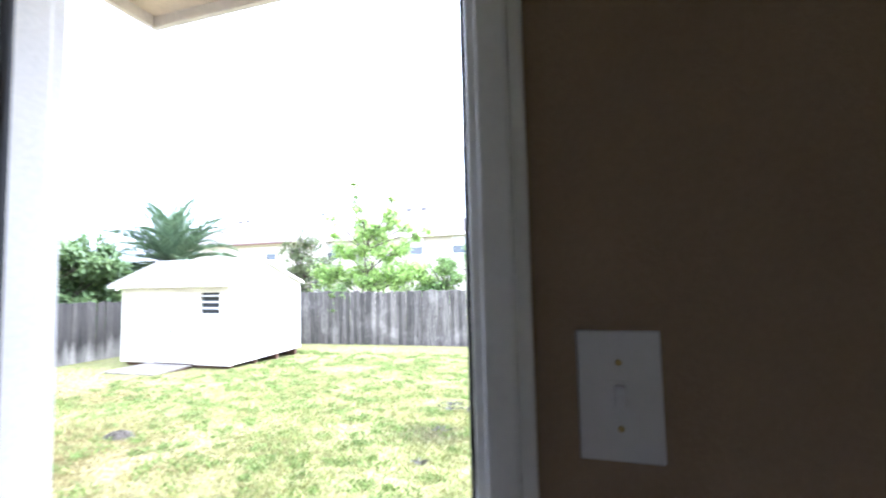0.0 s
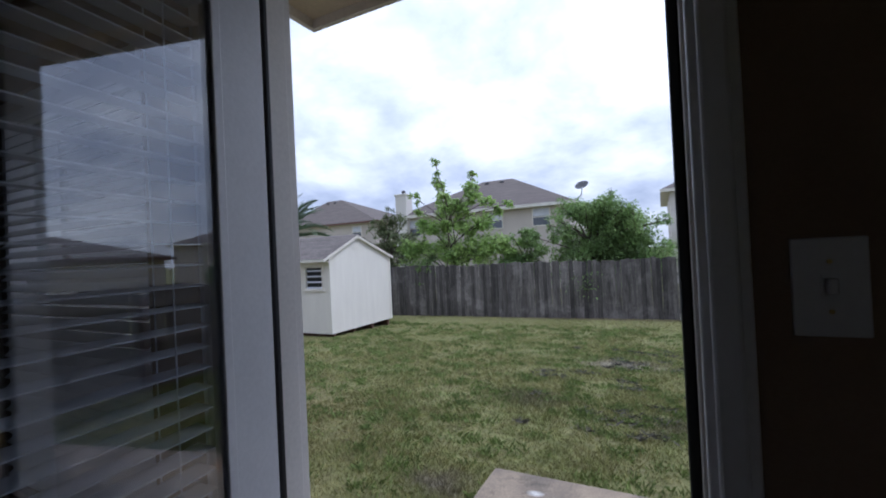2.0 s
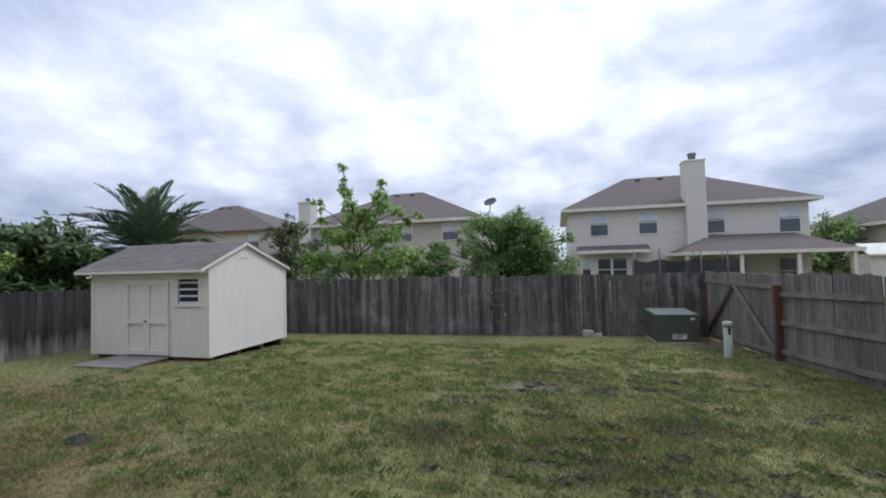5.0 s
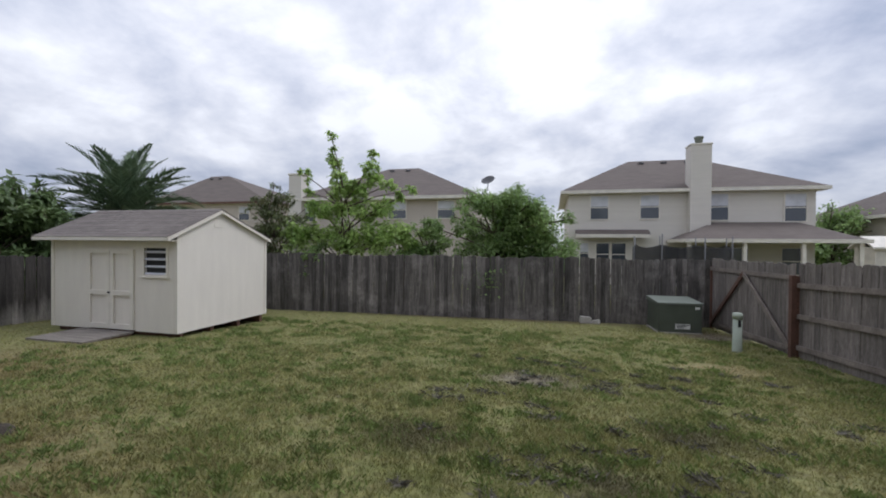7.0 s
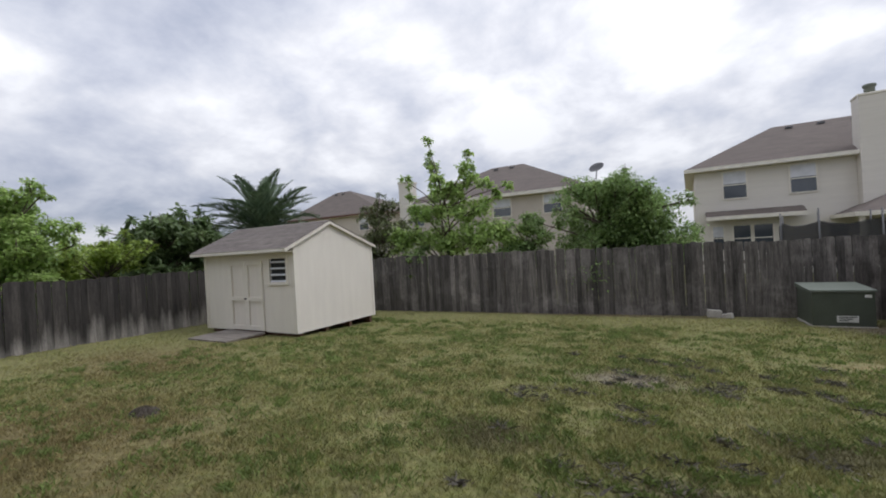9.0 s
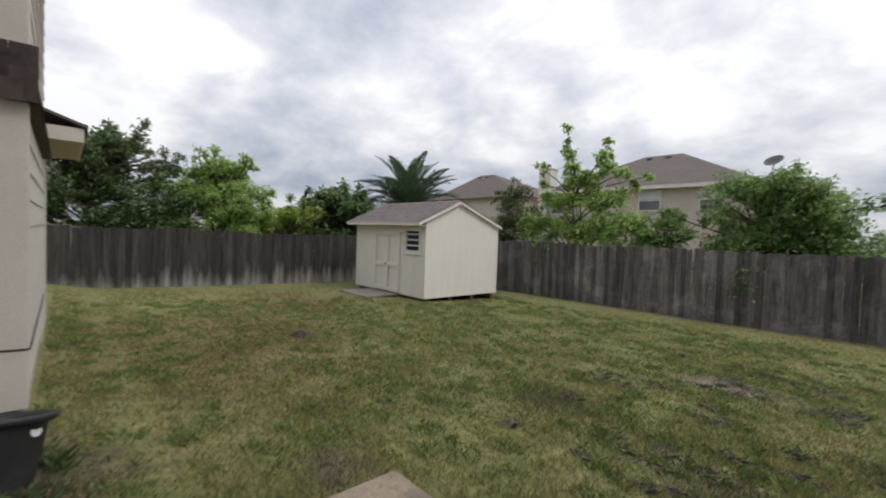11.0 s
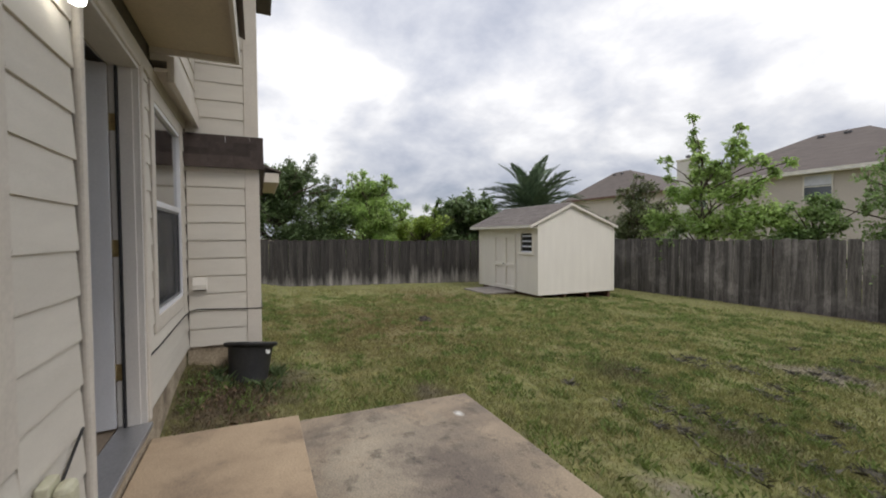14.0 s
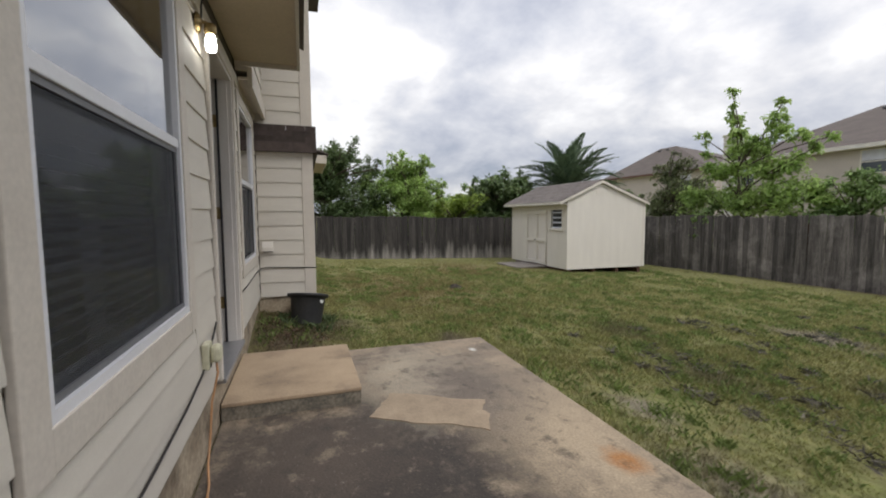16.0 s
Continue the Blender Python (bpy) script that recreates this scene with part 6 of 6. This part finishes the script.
# ---- grass ----
def make_grass(count=430000, seed=9):
    rng = np.random.RandomState(seed)
    n = count * 4
    x = rng.uniform(-13.2, 5.2, n); y = rng.uniform(0.02, 13.7, n)
    dist = np.hypot(x - 0.6, (y - 1.2))
    keep = rng.uniform(0, 1, n) < np.clip(1.25 - dist / 11.5, 0.14, 1.0) ** 1.5
    keep &= ~((x > -0.89) & (y < 2.40)) & ~((x > SX0 + 0.1) & (x < SX1 - 0.02) & (y > SY0 + 0.02) & (y < SY1)) & ~((x > -10.2) & (x < -8.74) & (y > 7.0) & (y < 8.1))
    keep &= ~((x < HOUSE_X0 + 0.02) & (y < BUMP_Y + 0.03)) & ~(np.hypot(x + 5.15, y - 3.62) < 0.16) & ~(np.hypot(x - TUB[0], y - TUB[1]) < 0.17)
    keep &= (x > -11.45 - 0.15 * y) & (x < 4.2 + 0.09 * (13.95 - y)) & (y < 13.66 + 0.05 * x)
    x, y = x[keep][:count], y[keep][:count]
    n = len(x)
    patch = np.array([noise.noise((a * 1.1, b * 1.1, 7.0)) + 0.6 * noise.noise((a * 3.1, b * 3.1, 2.0)) + 0.8 * noise.noise((a * 8.0, b * 8.0, 4.0)) for a, b in zip(x, y)])
    thin = rng.uniform(0, 1, n) < np.clip(0.95 + 0.45 * patch, 0.3, 1)
    x, y, patch = x[thin], y[thin], patch[thin]
    n = len(x)
    yy, xx = np.clip(y, 0, 15), np.clip(np.minimum(0, x), -15, 0)
    z = -0.03 - 0.04 * yy + 0.005 * xx * np.minimum(1, yy / 2) + 0.19 * np.maximum(0, 1 - yy / 1.3) * np.clip(-0.8 - x, 0, 1)
    h = rng.uniform(0.014, 0.042, n) * (1.05 + 0.6 * np.clip(patch, -0.8, 1.3))
    w = rng.uniform(0.0028, 0.0058, n) * (1 + 0.10 * np.hypot(x - 0.6, y - 1.2))
    a = rng.uniform(0, 2 * np.pi, n)
    lean = rng.uniform(0.2, 1.3, n)
    la = rng.uniform(0, 2 * np.pi, n)
    p = np.stack([x, y, z - 0.012], 1)
    side = np.stack([np.cos(a), np.sin(a), np.zeros(n)], 1) * w[:, None]
    tip = p + np.stack([np.cos(la) * lean * h, np.sin(la) * lean * h, h + 0.012], 1)
    v = np.stack([p - side, p + side, tip], 1).reshape(-1, 3)
    me = bpy.data.meshes.new("grass")
    me.vertices.add(len(v)); me.vertices.foreach_set("co", v.ravel())
    me.loops.add(n * 3); me.loops.foreach_set("vertex_index", np.arange(n * 3))
    me.polygons.add(n); me.polygons.foreach_set("loop_start", np.arange(n) * 3)
    me.update(calc_edges=True)
    me.materials.append(M_BLADE)
    tagged(new("grass", me), "short patchy lawn grass, part green and part straw", "grass", kind="stuff")


make_grass()


def lawn_height(x, y):
    return np.array([ground_z(float(a), float(b)) for a, b in zip(x, y)])


def scattered_blades(name, x, y, z, h, w, lean, mat, label, category, seed):
    """One joined mesh of bent blades, two triangles each, at the given roots."""
    rng = np.random.RandomState(seed)
    n = len(x)
    a, la = rng.uniform(0, 2 * np.pi, n), rng.uniform(0, 2 * np.pi, n)
    p = np.stack([x, y, z], 1)
    side = np.stack([np.cos(a), np.sin(a), np.zeros(n)], 1) * w[:, None]
    mid = p + np.stack([np.cos(la) * lean * h * 0.3, np.sin(la) * lean * h * 0.3, h * 0.65], 1)
    tip = p + np.stack([np.cos(la) * lean * h, np.sin(la) * lean * h, h], 1)
    v = np.stack([p - side, p + side, mid + side * 0.6, tip], 1).reshape(-1, 3)
    i = np.arange(n) * 4
    tri = np.stack([np.stack([i, i + 1, i + 2], 1), np.stack([i, i + 2, i + 3], 1)], 1).reshape(-1, 3)
    me = bpy.data.meshes.new(name)
    me.vertices.add(len(v)); me.vertices.foreach_set("co", v.ravel())
    me.loops.add(tri.size); me.loops.foreach_set("vertex_index", tri.ravel())
    me.polygons.add(len(tri)); me.polygons.foreach_set("loop_start", np.arange(len(tri)) * 3)
    me.update(calc_edges=True)
    me.materials.append(mat)
    return tagged(new(name, me), label, category, kind="stuff")


def clump_roots(seed, clumps, blades, x0, x1, y0, y1, r, along=0.0):
    """Roots gathered in clumps; along turns and stretches the clumps into torn strips."""
    rng = np.random.RandomState(seed)
    cx, cy = rng.uniform(x0, x1, clumps), rng.uniform(y0, y1, clumps)
    size = rng.uniform(0.4, 1.5, clumps)
    k = rng.randint(0, clumps, clumps * blades)
    u, v = rng.normal(0, 1, len(k)) * r * size[k] * (1 + along), rng.normal(0, 1, len(k)) * r * size[k]
    t = rng.uniform(-0.5, 0.3, clumps)[k] - 0.35
    x, y = cx[k] + u * np.cos(t) - v * np.sin(t), cy[k] + u * np.sin(t) + v * np.cos(t)
    keep = ~((x > -0.90) & (y < 2.41)) & (x > -11.4 - 0.15 * y) & (x < 4.1 + 0.09 * (13.95 - y)) & (y < 13.6 + 0.05 * x)
    keep &= ~((x > SX0 - 0.05) & (x < SX1 + 0.05) & (y > 6.9) & (y < SY1)) & ~((x < HOUSE_X0 + 0.02) & (y < BUMP_Y + 0.05)) & (y > 0.03) & (np.hypot(x - TUB[0] + 0.03, y - TUB[1]) > 0.24)
    return x[keep], y[keep], rng


M_THATCH = material("torn_grey_thatch", (0.175, 0.16, 0.13), (0.08, 0.072, 0.058), 0.95, 6, fine=30, fine_amt=0.3, bump=0, island=0.45)
M_TUFT = material("fresh_grass_tuft", (0.19, 0.255, 0.07), (0.14, 0.185, 0.055), 0.7, 2.0, fine=30, fine_amt=0.2, bump=0, island=0.4, translucent=0.25)
M_WEED = material("dark_green_weed", (0.095, 0.135, 0.05), (0.06, 0.09, 0.035), 0.7, 3.0, fine=30, fine_amt=0.2, bump=0, island=0.4, translucent=0.2)
M_LITTER = material("dry_leaf_litter", (0.17, 0.105, 0.06), (0.07, 0.045, 0.028), 0.85, 7, fine=30, fine_amt=0.3, bump=0, island=0.5)
x, y, rng = clump_roots(3, 75, 60, -1.5, 3.4, 3.4, 8.5, 0.04, 1.2)
scattered_blades("torn_thatch", x, y, lawn_height(x, y) + 0.004, rng.uniform(0.008, 0.05, len(x)), rng.uniform(0.004, 0.010, len(x)), rng.uniform(1.0, 3.0, len(x)), M_THATCH, "clumps of torn dark thatch on the lawn", "thatch", 61)
x, y, rng = clump_roots(5, 1500, 60, -9.0, 5.0, 0.1, 11.5, 0.06, 0.4)
scattered_blades("grass_tufts", x, y, lawn_height(x, y) - 0.01, rng.uniform(0.03, 0.075, len(x)), rng.uniform(0.003, 0.007, len(x)), rng.uniform(0.2, 1.0, len(x)), M_TUFT, "taller fresh green tufts in the lawn", "grass", 62)
x, y, rng = clump_roots(11, 12, 40, -2.15, -1.6, 0.25, 0.9, 0.045, 0.2)
scattered_blades("weeds", x, y, lawn_height(x, y) - 0.01, rng.uniform(0.04, 0.12, len(x)), rng.uniform(0.004, 0.009, len(x)), rng.uniform(0.3, 1.1, len(x)), M_WEED, "dark green weeds round the tub", "weeds", 64)
x, y, rng = clump_roots(7, 34, 18, -2.25, -0.95, 0.08, 0.85, 0.10, 0.2)
points = np.stack([x, y, lawn_height(x, y) + rng.uniform(0.005, 0.03, len(x))], 1)
tagged(new("leaf_litter", leaf_mesh("leaf_litter", points, 0.042, M_LITTER, 63, 0.0, 0.55)), "dry brown leaf litter along the foundation", "leaf litter", kind="stuff")
